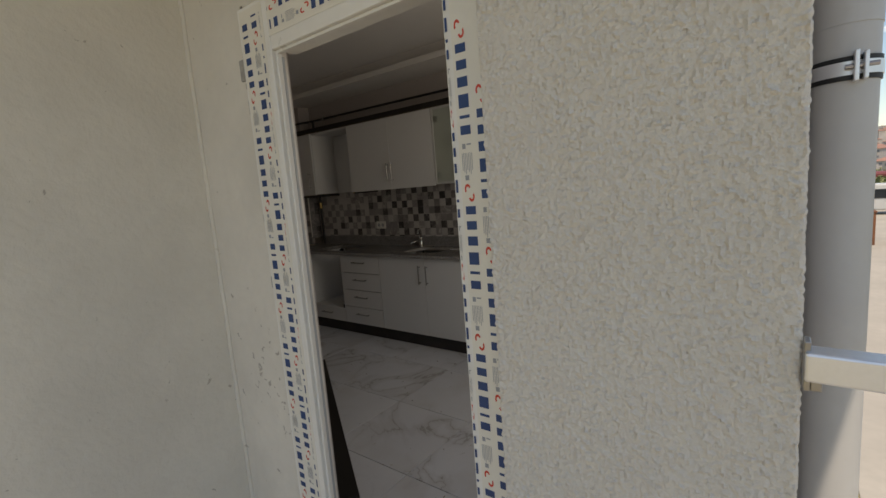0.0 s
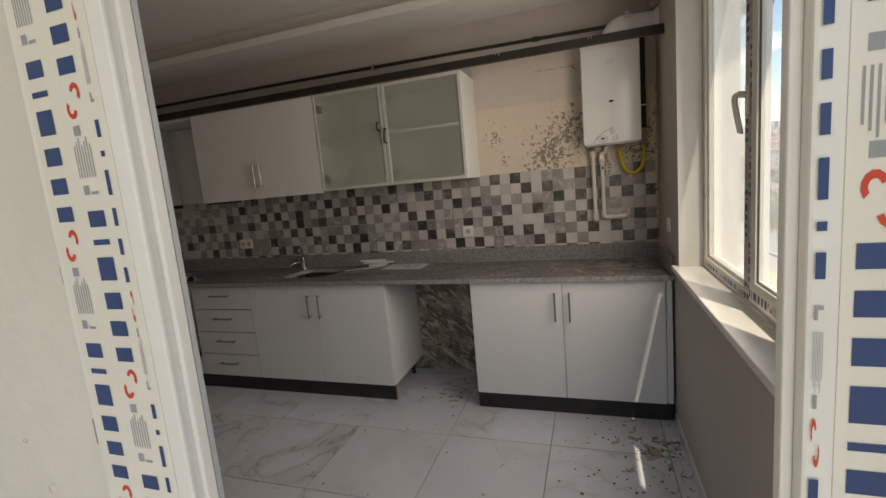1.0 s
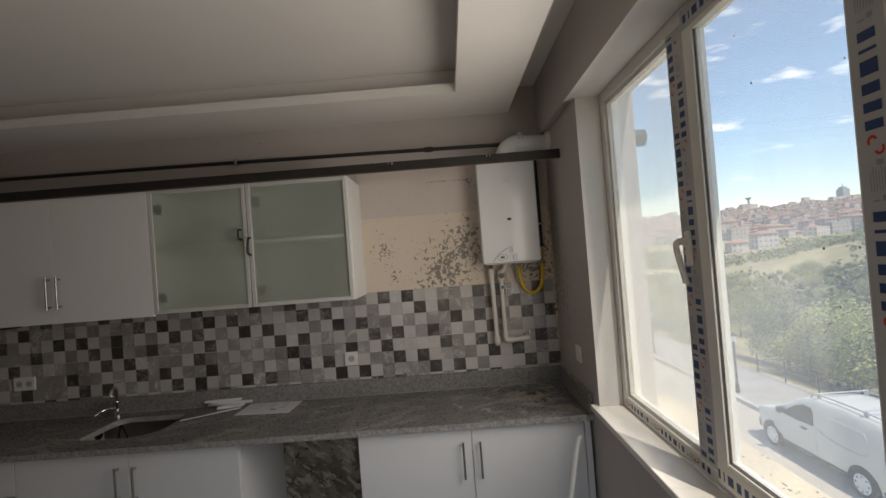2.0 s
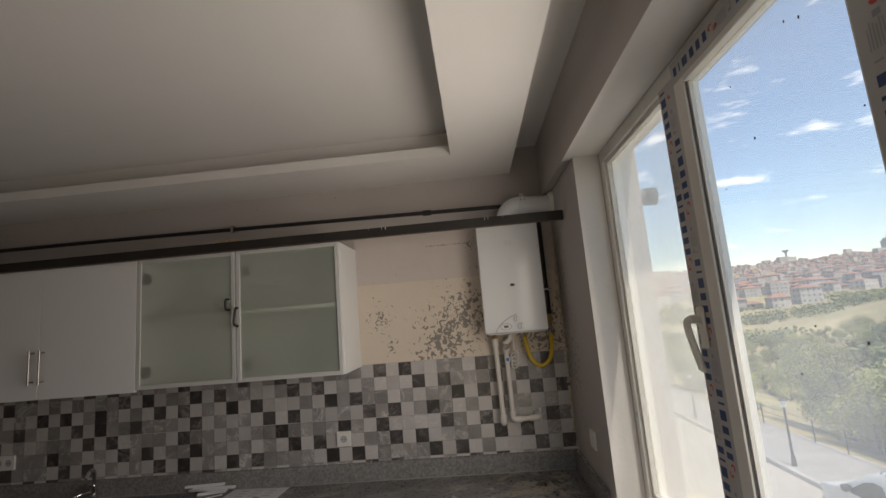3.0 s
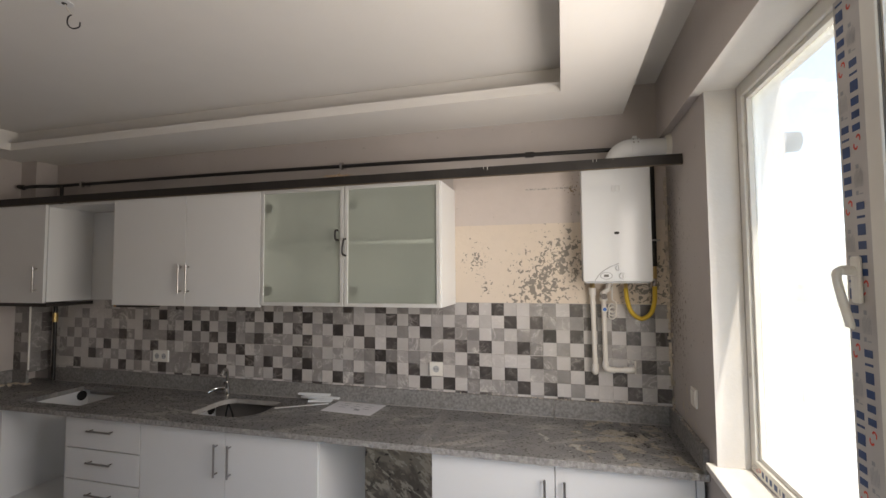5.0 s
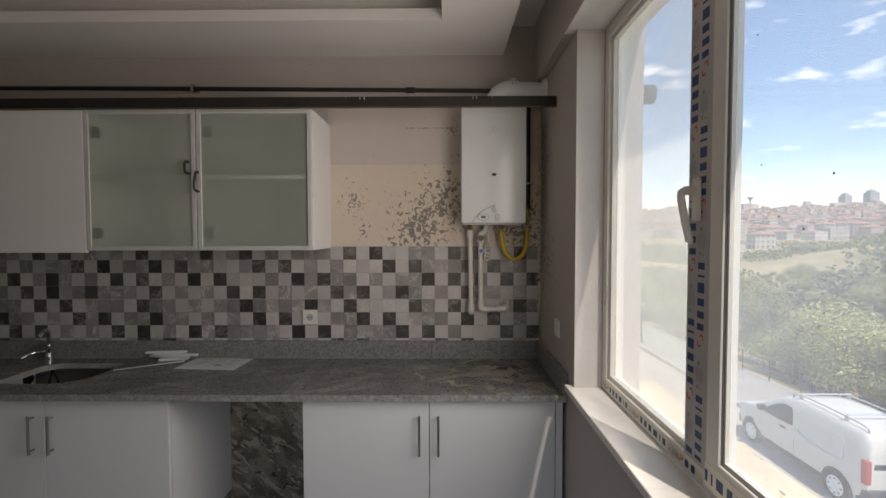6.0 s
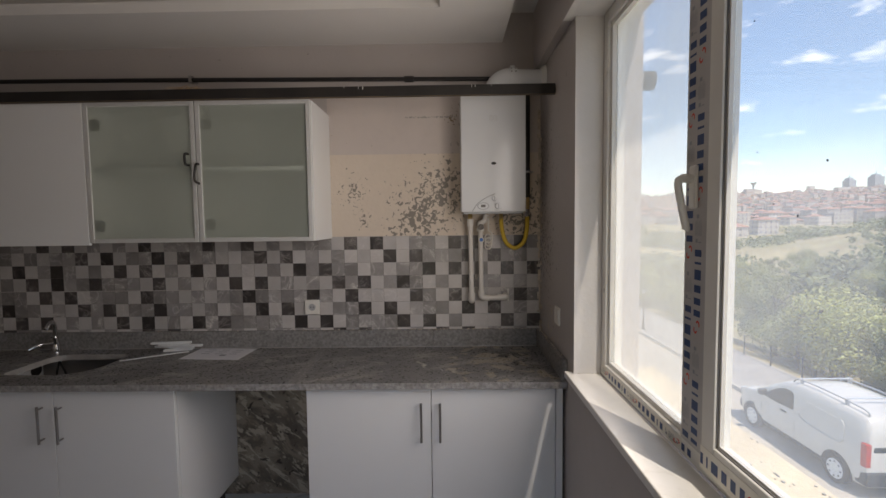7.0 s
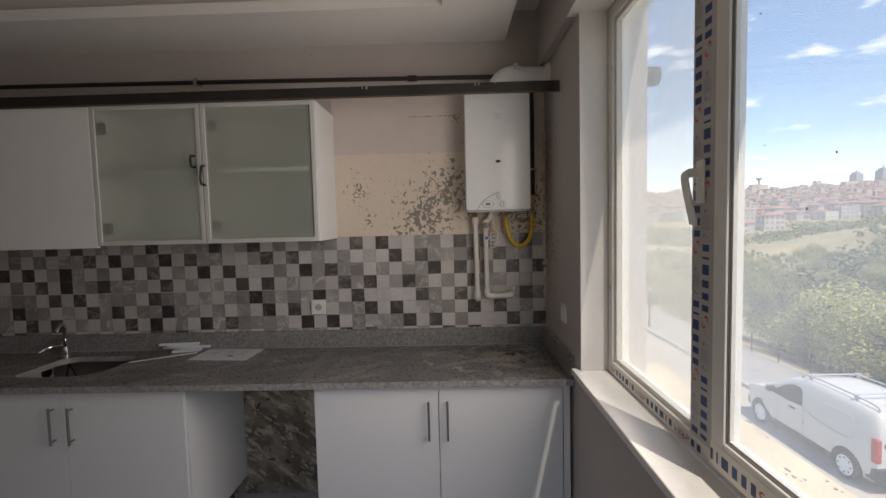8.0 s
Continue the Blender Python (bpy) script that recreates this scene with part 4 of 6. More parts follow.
part("base_board", boxes((-4.612, UF + 0.012, 1.482, -4.09, -0.155, 1.506), (-4.09, UF + 0.012, 1.482, -4.07, -0.002, 1.506)), BLACK_BOARD, end_unit, "black base board")
part("niche_back", boxes((-4.080, -0.014, 1.515, -3.463, -0.0075, 2.186)), WHITE_BOARD, end_unit)
part("top_rail", boxes((-4.07, -0.33, 2.188, -3.465, -0.02, 2.206)), WHITE_BOARD, end_unit)

cornice = thing("cornice_board", (-2.3, -0.36, 2.207), "long dark brown board along the tops of the wall cabinets, flaking", "board")
part("board", boxes((-4.61, -0.362, 2.210, -0.003, -0.344, 2.258), bevel=0.001), CORNICE, cornice)
part("under_edge", boxes((-4.61, -0.3615, 2.2075, -0.003, -0.3445, 2.2098)), BARK, cornice, "raw brown lower edge")
flake = random.Random(3)
for x in (-0.405, -0.388, -0.31, -0.93, -0.95, -1.02):
    part("chipped_spot", boxes((x, -0.3632, 2.248 + flake.uniform(-0.006, 0.004), x + flake.uniform(0.0015, 0.004), -0.3615, 2.2575), bevel=0.0006), SILL, cornice)
nest = bmesh.new()
for _ in range(70):
    p = Vector((-1.80 + flake.gauss(0, 0.045), -0.353 + flake.gauss(0, 0.006), 2.2585 + abs(flake.gauss(0, 0.006))))
    q = p + Vector((flake.uniform(-0.03, 0.03), flake.uniform(-0.01, 0.01), flake.uniform(-0.002, 0.008)))
    rod(nest, p, q, 0.0012, seg=5)
solid("twigs", nest, CHIP, "small heap of dry twigs on the dark board", "twigs", kind="stuff")

# ---- boiler and its pipes ----
boiler = thing("boiler", (-0.282, -0.09, 1.648), "white wall-hung gas boiler with a small display and two knobs", "boiler")
part("casing", boxes((-0.454, -0.172, 1.650, -0.110, -0.004, 2.262), bevel=0.010), ENAMEL, boiler, smooth=True)
part("base_plate", boxes((-0.440, -0.160, 1.642, -0.124, -0.006, 1.650)), SHADE_GREY, boiler)
eye = bmesh.new()
bmesh.ops.create_cone(eye, cap_ends=True, segments=24, radius1=0.0135, radius2=0.0135, depth=0.004, matrix=Matrix.Translation((-0.281, -0.1725, 1.906)) @ Matrix.Rotation(radians(90), 4, "X") @ Matrix.Diagonal((1, 0.55, 1, 1)))
part("emblem_hole", eye, BLACK_PIPE, boiler, "small black oval window", smooth=True)
part("badge", boxes((-0.302, -0.1735, 2.125, -0.285, -0.1715, 2.155), (-0.281, -0.1735, 2.125, -0.262, -0.1715, 2.155), bevel=0.003), SHADE_WHITE, boiler, "raised plain badge")
arc = [(-0.395, 1.655), (-0.372, 1.69), (-0.345, 1.712), (-0.310, 1.732), (-0.275, 1.746)]
part("panel_line", tube(bmesh.new(), curve([(px, -0.1722, pz) for px, pz in arc]), 0.0022, seg=8), SHADE_GREY, boiler, smooth=True)
disp = bmesh.new()
bmesh.ops.create_cone(disp, cap_ends=True, segments=28, radius1=0.031, radius2=0.031, depth=0.006, matrix=Matrix.Translation((-0.338, -0.173, 1.682)) @ Matrix.Rotation(radians(90), 4, "X") @ Matrix.Diagonal((1, 0.62, 1, 1)))
display = part("display_bezel", disp, SHADE_GREY, boiler, "grey oval display surround", smooth=True)
disp = bmesh.new()
bmesh.ops.create_cone(disp, cap_ends=True, segments=28, radius1=0.027, radius2=0.027, depth=0.003, matrix=Matrix.Translation((-0.338, -0.1768, 1.682)) @ Matrix.Rotation(radians(90), 4, "X") @ Matrix.Diagonal((1, 0.6, 1, 1)))
part("display_face", disp, ENAMEL, display, smooth=True)
part("screen", boxes((-0.350, -0.1795, 1.676, -0.326, -0.178, 1.689)), GASKET, display, "small dark screen")
for x, z, r in ((-0.278, 1.722, 0.014), (-0.258, 1.681, 0.017)):
    k = part("knob", rod(bmesh.new(), (x, -0.171, z), (x, -0.186, z), r, r * 0.88, seg=24), ENAMEL, boiler, "white round control knob", smooth=True)
    part("pointer", boxes((x - 0.002, -0.1885, z - r * 0.7, x + 0.002, -0.186, z + r * 0.7)), SHADE_GREY, k)

flue = thing("flue_pipe", (-0.15, -0.09, 2.262), "white boiler flue elbow that runs into the side wall", "flue pipe")
part("elbow", tube(bmesh.new(), [(-0.270, -0.09, 2.255)] + [(-0.188 - 0.082 * math.cos(a), -0.09, 2.280 + 0.082 * math.sin(a)) for a in [k * math.pi / 2 / 12 for k in range(13)]] + [(-0.165, -0.09, 2.362)], 0.057, seg=32), ENAMEL, flue, smooth=True)
part("tube", rod(bmesh.new(), (-0.165, -0.09, 2.362), (-0.002, -0.09, 2.358), 0.053, seg=32), ENAMEL, flue, smooth=True)
clip_ring = part("clamp", rod(bmesh.new(), (-0.190, -0.09, 2.362), (-0.150, -0.09, 2.362), 0.0605, seg=32), ENAMEL, flue, "white clamp ring with screws", smooth=True)
for x in (-0.181, -0.159):
    for a in (-1.15, -0.75):
        part("screw", rod(bmesh.new(), (x, -0.09 + 0.058 * math.sin(a), 2.362 + 0.058 * math.cos(a)), (x, -0.09 + 0.063 * math.sin(a), 2.362 + 0.063 * math.cos(a)), 0.0042, seg=8), STEEL, clip_ring)
part("collar", rod(bmesh.new(), (-0.022, -0.09, 2.358), (-0.001, -0.09, 2.358), 0.060, 0.080, seg=32), PVC, flue, smooth=True)
part("clamp_lug", boxes((-0.182, -0.10, 2.420, -0.158, -0.08, 2.434), bevel=0.002), ENAMEL, flue)
outlet = thing("flue_terminal", (0.42, -0.09, 2.26), "grey flue terminal with a grille on the outer wall", "flue terminal")
part("tube", rod(bmesh.new(), (XE, -0.09, 2.342), (0.52, -0.09, 2.342), 0.044, seg=24), GASKET, outlet, smooth=True)
for k in range(5):
    part("grille_ring", rod(bmesh.new(), (0.524 + k * 0.013, -0.09, 2.342), (0.531 + k * 0.013, -0.09, 2.342), 0.050, seg=24), BLACK_PIPE, outlet, smooth=True)
part("core", rod(bmesh.new(), (0.52, -0.09, 2.342), (0.578, -0.09, 2.342), 0.035, seg=18), GASKET, outlet)

gas = thing("gas_pipe", (-2.4, -0.06, 2.3), "black painted steel gas pipe along the top of the wall", "gas pipe")
part("run", tube(bmesh.new(), curve(((-4.44, -0.06, 2.410), (-4.3, -0.06, 2.408), (-2.5, -0.06, 2.402), (-0.4, -0.06, 2.378), (-0.092, -0.06, 2.372)), 6), 0.0115), BLACK_PIPE, gas, smooth=True)
part("drop", tube(bmesh.new(), ((-0.086, -0.06, 2.376), (-0.086, -0.06, 1.73)), 0.0155), BLACK_PIPE, gas, smooth=True)
part("coupling", rod(bmesh.new(), (-0.755, -0.06, 2.382), (-0.705, -0.06, 2.382), 0.0165, seg=16), BLACK_PIPE, gas, smooth=True)
part("union", rod(bmesh.new(), (-0.086, -0.06, 1.735), (-0.086, -0.06, 1.665), 0.0135, seg=8), BRASS, gas, "brass union")
part("tee", tube(bmesh.new(), ((-4.36, -0.06, 2.408), (-4.36, -0.06, 2.24)), 0.0125), BLACK_PIPE, gas, smooth=True)
part("branch", tube(bmesh.new(), curve(((-4.36, -0.06, 2.408), (-4.40, -0.10, 2.400), (-4.47, -0.172, 2.388), (-4.585, -0.185, 2.384))), 0.0125), BLACK_PIPE, gas, smooth=True)
part("plug", rod(bmesh.new(), (-4.575, -0.184, 2.384), (-4.625, -0.187, 2.392), 0.021, 0.016, seg=8), BLACK_PIPE, gas)
part("elbow", tube(bmesh.new(), curve(((-4.36, -0.06, 2.30), (-4.33, -0.06, 2.31), (-4.29, -0.06, 2.29), (-4.28, -0.06, 2.25))), 0.013), BLACK_PIPE, gas, smooth=True)
part("riser", tube(bmesh.new(), ((-4.40, -0.045, 1.50), (-4.40, -0.045, 0.89)), 0.013), BLACK_PIPE, gas, smooth=True)
part("valve", rod(bmesh.new(), (-4.40, -0.045, 1.34), (-4.40, -0.045, 1.41), 0.018, seg=10), BRASS, gas, "brass valve")
for x, z in ((-1.93, 2.397), (-4.15, 2.406)):
    c = part("clip", boxes((x - 0.008, -0.075, z - 0.020, x + 0.008, -0.045, z + 0.022), (x - 0.005, -0.046, z - 0.006, x + 0.005, -0.001, z + 0.006), bevel=0.002), STEEL, gas, "zinc pipe clip")
part("clip", boxes((-0.104, -0.078, 1.865, -0.066, -0.044, 1.875), (-0.070, -0.064, 1.867, -0.052, -0.001, 1.873), bevel=0.002), STEEL, gas, "zinc pipe clip")

hose = thing("gas_hose", (-0.16, -0.06, 1.43), "yellow flexible gas hose looped under the boiler", "hose")
part("hose", tube(bmesh.new(), curve(((-0.232, -0.07, 1.615), (-0.226, -0.072, 1.55), (-0.205, -0.075, 1.485), (-0.160, -0.075, 1.452), (-0.112, -0.072, 1.480), (-0.090, -0.065, 1.545), (-0.086, -0.06, 1.625))), 0.0115), YELLOW, hose, smooth=True)
part("nut", rod(bmesh.new(), (-0.232, -0.07, 1.610), (-0.232, -0.07, 1.645), 0.012, seg=6), BRASS, hose)
part("nut", rod(bmesh.new(), (-0.086, -0.06, 1.620), (-0.086, -0.06, 1.668), 0.012, seg=6), CHROME, hose)

water = thing("water_pipe", (-0.40, -0.05, 1.15), "white plastic water pipe between wall and boiler", "water pipe", "boiler water pipes")
part("pipe", tube(bmesh.new(), ((-0.402, -0.055, 1.60), (-0.396, -0.055, 1.18)), 0.0135), PPR, water, smooth=True)
part("elbow", tube(bmesh.new(), curve(((-0.396, -0.055, 1.20), (-0.396, -0.055, 1.165), (-0.396, -0.035, 1.155), (-0.396, -0.004, 1.155))), 0.019), PPR, water, smooth=True)
part("nut", rod(bmesh.new(), (-0.402, -0.055, 1.59), (-0.402, -0.055, 1.645), 0.015, seg=6), BRASS, water)
part("socket", rod(bmesh.new(), (-0.402, -0.055, 1.575), (-0.402, -0.055, 1.615), 0.0185, seg=16), PPR, water, smooth=True)
water = thing("water_pipe", (-0.30, -0.05, 1.15), "white plastic water pipe with an elbow and a blue-capped filter", "water pipe", "boiler water pipes")
part("pipe", tube(bmesh.new(), ((-0.345, -0.055, 1.56), (-0.342, -0.055, 1.19)), 0.0135), PPR, water, smooth=True)
part("elbow", tube(bmesh.new(), curve(((-0.342, -0.055, 1.215), (-0.341, -0.055, 1.185), (-0.325, -0.055, 1.173), (-0.295, -0.055, 1.172))), 0.018), PPR, water, smooth=True)
part("pipe", tube(bmesh.new(), ((-0.30, -0.055, 1.172), (-0.23, -0.055, 1.174)), 0.0135), PPR, water, smooth=True)
part("elbow", tube(bmesh.new(), curve(((-0.25, -0.055, 1.174), (-0.215, -0.055, 1.175), (-0.203, -0.04, 1.176), (-0.203, -0.003, 1.176))), 0.018), PPR, water, smooth=True)
part("rosette", boxes((-0.19, -0.012, 1.145, -0.182, -0.003, 1.215)), PPR, water)
part("valve", tube(bmesh.new(), ((-0.345, -0.055, 1.545), (-0.345, -0.055, 1.60)), (0.022, 0.016), seg=16), PPR, water, smooth=True)
part("valve_arm", tube(bmesh.new(), ((-0.345, -0.055, 1.59), (-0.322, -0.055, 1.605), (-0.312, -0.055, 1.64)), 0.015, seg=12), PPR, water, smooth=True)
part("filter", rod(bmesh.new(), (-0.345, -0.06, 1.57), (-0.345, -0.095, 1.57), 0.019, 0.016, seg=16), CHROME, water, smooth=True)
part("valve_knob", rod(bmesh.new(), (-0.343, -0.068, 1.50), (-0.343, -0.090, 1.50), 0.016, seg=16), PPR, water, smooth=True)
part("knob_cap", rod(bmesh.new(), (-0.343, -0.090, 1.50), (-0.343, -0.093, 1.50), 0.010, seg=16), BLUE, water, "blue cap")
part("nut", rod(bmesh.new(), (-0.312, -0.055, 1.62), (-0.312, -0.055, 1.648), 0.013, seg=6), BRASS, water)
cable = thing("power_cable", (-0.30, -0.05, 1.48), "coiled white power cable hanging under the boiler", "cable")
pts = [(-0.30 + 0.020 * math.sin(a), -0.055 - 0.012 * math.sin(a * 0.7), 1.52 + 0.028 * math.cos(a) - 0.003 * a) for a in [k * 0.4 for k in range(48)]]
part("coil", tube(bmesh.new(), [(-0.30, -0.05, 1.645)] + pts, 0.0042, seg=8), PPR, cable, smooth=True)

# ---- sockets and switches ----


def socket(x, z, gangs, label):
    s = thing("socket", (x, 0, z), label, "socket", "wall sockets")
    w = 0.042 if gangs == 1 else 0.068
    part("plate", boxes((x - w, -0.019, z - 0.042, x + w, -0.0065, z + 0.042), bevel=0.003), PVC, s)
    for k in range(gangs):
        cx = x + (k - (gangs - 1) / 2) * 0.062
        r = 0.020
        part("well", rod(bmesh.new(), (cx, -0.0195, z), (cx, -0.018, z), r, seg=24), SHADE_GREY, s, smooth=True)
        for dx in (-0.008, 0.008):
            part("pin_hole", rod(bmesh.new(), (cx + dx, -0.0203, z), (cx + dx, -0.0190, z), 0.0030, seg=10), BLACK_PIPE, s)


socket(-1.313, 1.12, 1, "white single wall socket on the tiled splashback")
socket(-3.397, 1.112, 2, "white double wall socket on the tiled splashback")


def switch(x, y, z, side, wide, label):
    s = thing("light_switch", (x, y, z), label, "switch")
    a, b = sorted((x, x + side * 0.010))
    part("plate", boxes((a, y - wide, z - 0.042, b, y + wide, z + 0.042), bevel=0.003), PVC, s)
    a, b = sorted((x + side * 0.010, x + side * 0.0135))
    part("rocker", boxes((a, y - wide * 0.72, z - 0.03, b, y + wide * 0.72, z + 0.03), bevel=0.0015), PVC, s)


switch(0.0, -0.425, 1.145, -1, 0.040, "white light switch on the grey wall by the window")
switch(XW, -0.50, 1.114, 1, 0.052, "white light switch beside the wooden door frame")

# ---- loose things ----
paper = thing("document_sleeve", (-1.80, -0.125, 0.8865), "printed sheet in a clear sleeve lying on the worktop", "document")
turn = Matrix.Translation((-1.80, -0.135, 0)) @ Matrix.Rotation(radians(-4), 4, "Z")


def lay(bm):
    bm.transform(turn)
    return bm


part("sleeve", lay(boxes((-0.165, -0.105, 0.8868, 0.165, 0.105, 0.8876))), PAPER, paper, "clear sleeve edge")
part("sheet", lay(boxes((-0.140, -0.090, 0.8877, 0.150, 0.095, 0.8884))), PAPER, paper)
part("printed_lines", lay(boxes(*[(-0.10 + (k % 3) * 0.08, 0.06 - (k // 3) * 0.035, 0.8885, -0.055 + (k % 3) * 0.08, 0.066 - (k // 3) * 0.035, 0.8888) for k in range(9)])), INK, paper)["kind"] = "stuff"
part("printed_block", lay(boxes((0.02, -0.045, 0.8885, 0.055, -0.02, 0.8888))), INK, paper)
strips = random.Random(8)
for k, (cx, cy, h, L, a) in enumerate(((-2.07, -0.068, 0.000, 0.15, 12), (-2.10, -0.055, 0.0118, 0.24, -8), (-2.06, -0.060, 0.0236, 0.25, -2), (-2.12, -0.050, 0.0354, 0.22, 5))):
    bm = boxes((-L / 2, -0.010, 0, L / 2, 0.010, 0.005), (-L / 2, -0.010, 0.005, L / 2, -0.004, 0.0115), (-L / 2, 0.004, 0.005, L / 2, 0.010, 0.0115), bevel=0.0012)
    bm.transform(Matrix.Translation((cx, cy, 0.8865 + h)) @ Matrix.Rotation(radians(a), 4, "Z"))
    solid("plastic_strip", bm, ENAMEL, "white plastic trim strip in a small pile on the worktop", "plastic strip", "plastic strips")
solid("metal_rod", rod(bmesh.new(), (-2.265, -0.262, 0.890), (-1.99, -0.098, 0.890), 0.0035, seg=8), ALU, "thin metal rod lying by the sink", "rod")
hook = thing("ceiling_hook", (-2.385, -1.40, 2.66), "thin wire lamp hook hanging from a hole in the ceiling", "hook")
part("hole_patch", rod(bmesh.new(), (-2.385, -1.425, ZC - 0.003), (-2.385, -1.425, ZC + 0.001), 0.030, seg=9), SHADE_WHITE, hook)
part("hole", rod(bmesh.new(), (-2.385, -1.425, ZC - 0.005), (-2.385, -1.425, ZC - 0.003), 0.009, seg=10), BLACK_PIPE, hook)
part("wire", tube(bmesh.new(), curve(((-2.375, -1.405, 2.712), (-2.40, -1.40, 2.708), (-2.408, -1.395, 2.685), (-2.39, -1.39, 2.668), (-2.362, -1.385, 2.672), (-2.358, -1.385, 2.69))), 0.0026, seg=6), BLACK_PIPE, hook, smooth=True)
part("wire", tube(bmesh.new(), curve(((-2.385, -1.425, ZC), (-2.382, -1.415, 2.73), (-2.375, -1.405, 2.712))), 0.002, seg=6), PPR, hook, smooth=True)
solid("dark_plank", boxes((-1.0, -0.1, 0.0, 1.0, 0.1, 0.018), bevel=0.002), NEAR_BLACK, "long dark panel lying on the tiled floor", "panel")
bpy.data.objects["dark_plank"].matrix_world = pose(-2.256, -1.898, 0.0, 0, 0, -33.8)
crumbs = bmesh.new()
for _ in range(150):
    far = strips.random() < 0.3
    cx = strips.uniform(-3.2, -0.1) if far else -0.02 - abs(strips.gauss(0, 0.22))
    cy = strips.uniform(-1.9, -0.6) if far else strips.uniform(-1.7, -0.58)
    s = strips.uniform(0.0015, 0.006)
    box(crumbs, cx, cy, 0.0002, cx + s * strips.uniform(1, 3), cy + s * strips.uniform(1, 2.5), s * 0.8)
solid("floor_crumbs", crumbs, GASKET, "dark crumbs and plaster bits on the floor", "debris", kind="stuff")
crumbs = bmesh.new()
for _ in range(80):
    cx, cy, s = strips.uniform(-2.0, -0.06), strips.uniform(-0.58, -0.04), strips.uniform(0.0007, 0.0024)
    box(crumbs, cx, cy, 0.8861, cx + s * strips.uniform(1, 4), cy + s * strips.uniform(1, 2), 0.886 + s * 0.7)
solid("worktop_crumbs", crumbs, GROUT, "pale plaster crumbs on the worktop", "debris", kind="stuff")

rubble = bmesh.new()
bits = random.Random(33)
for _ in range(120):
    cx, cy, s = -4.63 + abs(bits.gauss(0, 0.035)), bits.uniform(-0.55, -0.19), bits.uniform(0.002, 0.011)
    if bits.random() < 0.3:
        cx, cy = bits.uniform(-4.62, -4.45), -0.178 - abs(bits.gauss(0, 0.012))
    box(rubble, cx, cy, 0.8862, cx + s * bits.uniform(0.8, 1.8), cy + s * bits.uniform(0.8, 2.2), 0.8862 + s * 0.8)
solid("rubble", rubble, FILLER, "crumbled mortar lying along the end of the worktop", "debris", kind="stuff")
rubble = bmesh.new()
for _ in range(170):
    cx, cy, s = -0.04 - abs(bits.gauss(0, 0.75)), bits.uniform(-0.0225, -0.008), bits.uniform(0.0012, 0.0045)
    box(rubble, cx, cy, 0.9842, cx + s * bits.uniform(0.8, 2.6), cy + s * bits.uniform(0.6, 1.2), 0.9842 + s * 0.7)
for _ in range(70):
    cx, cy, s = bits.uniform(-0.0215, -0.008), -0.03 - abs(bits.gauss(0, 0.22)), bits.uniform(0.0012, 0.005)
    box(rubble, cx, max(cy, -0.59), 0.9842, cx + s * bits.uniform(0.6, 1.2), max(cy, -0.59) + s * bits.uniform(0.8, 2.6), 0.9842 + s * 0.7)
solid("upstand_crumbs", rubble, FILLER, "crumbs of filler on top of the granite upstand", "debris", kind="stuff")

# ---- balcony ----
solid("balcony_wall", boxes((-1.36, YS_OUT - 0.02, -0.2, -1.005, YS_OUT, ZC), (-1.005, YS_OUT - 0.02, 2.02, -0.185, YS_OUT, ZC)), PLASTER, "smooth cream plaster wall round the doorway", "wall", kind="structure")
side_wall = bmesh.new()
box(side_wall, -1.56, -4.5, -0.2, -1.36, YS_OUT, ZC)
solid("balcony_side_wall", side_wall, PLASTER, "smooth cream plaster side wall of the balcony", "wall", kind="structure")


bead_bm = bmesh.new()
tube(bead_bm, [(-1.3575 + 0.0012 * math.sin(k * 1.7), -2.8925 + 0.0010 * math.sin(k * 2.3), -0.02 + k * 0.0922) for k in range(31)], 0.0085, seg=10)
solid("corner_bead", bead_bm, PLASTER, "thin plaster bead down the balcony corner", "bead", kind="structure", smooth=True)


def stucco_pier():
    """A relief of rough render on the outer face, with a ragged outer edge."""
    bm = bmesh.new()
    x0, x1, z0, z1, step = -0.155, 0.273, -0.2, ZC, 0.0028
    nx, nz = int((x1 - x0) / step), int((z1 - z0) / step)
    rows = []
    for j in range(nz + 1):
        z = z0 + (z1 - z0) * j / nz
        row = []
        for i in range(nx + 1):
            x = x0 + (x1 - x0) * i / nx
            p = Vector(((x * 0.83 - z * 0.56) * 150, (x * 0.56 + z * 0.83) * 128, 0))
            h = max(-0.25, noise.noise(p)) * 0.0060 + noise.noise(p * 2.1) * 0.0026 + noise.noise(p * 0.13) * 0.0012
            if i in (0, nx):
                h = -0.004
            edge = (noise.noise(Vector((7, z * 30, 0))) * 0.0012 + noise.noise(Vector((3, z * 160, 0))) * 0.002) if i > nx - 2 else 0.0
            row.append(bm.verts.new((x + edge, -3.005 - h, z)))
        rows.append(row)
    for one, two in zip(rows, rows[1:]):
        for i in range(nx):
            bm.faces.new((one[i], one[i + 1], two[i + 1], two[i]))
    return bm


pier = solid("balcony_pier", boxes((-0.152, -2.998, -0.2, 0.270, YS_OUT - 0.0005, ZC)), PLASTER, "cream rendered pier beside the balcony doorway", "wall", kind="structure")
part("render_coat", stucco_pier(), STUCCO, pier, "rough cream stucco coat", smooth=True)
part("reveal_face", boxes((-0.1555, -3.000, 0, -0.1522, -2.905, 2.02)), PLASTER, pier, "smooth reveal with smears of print")
smear = random.Random(4)
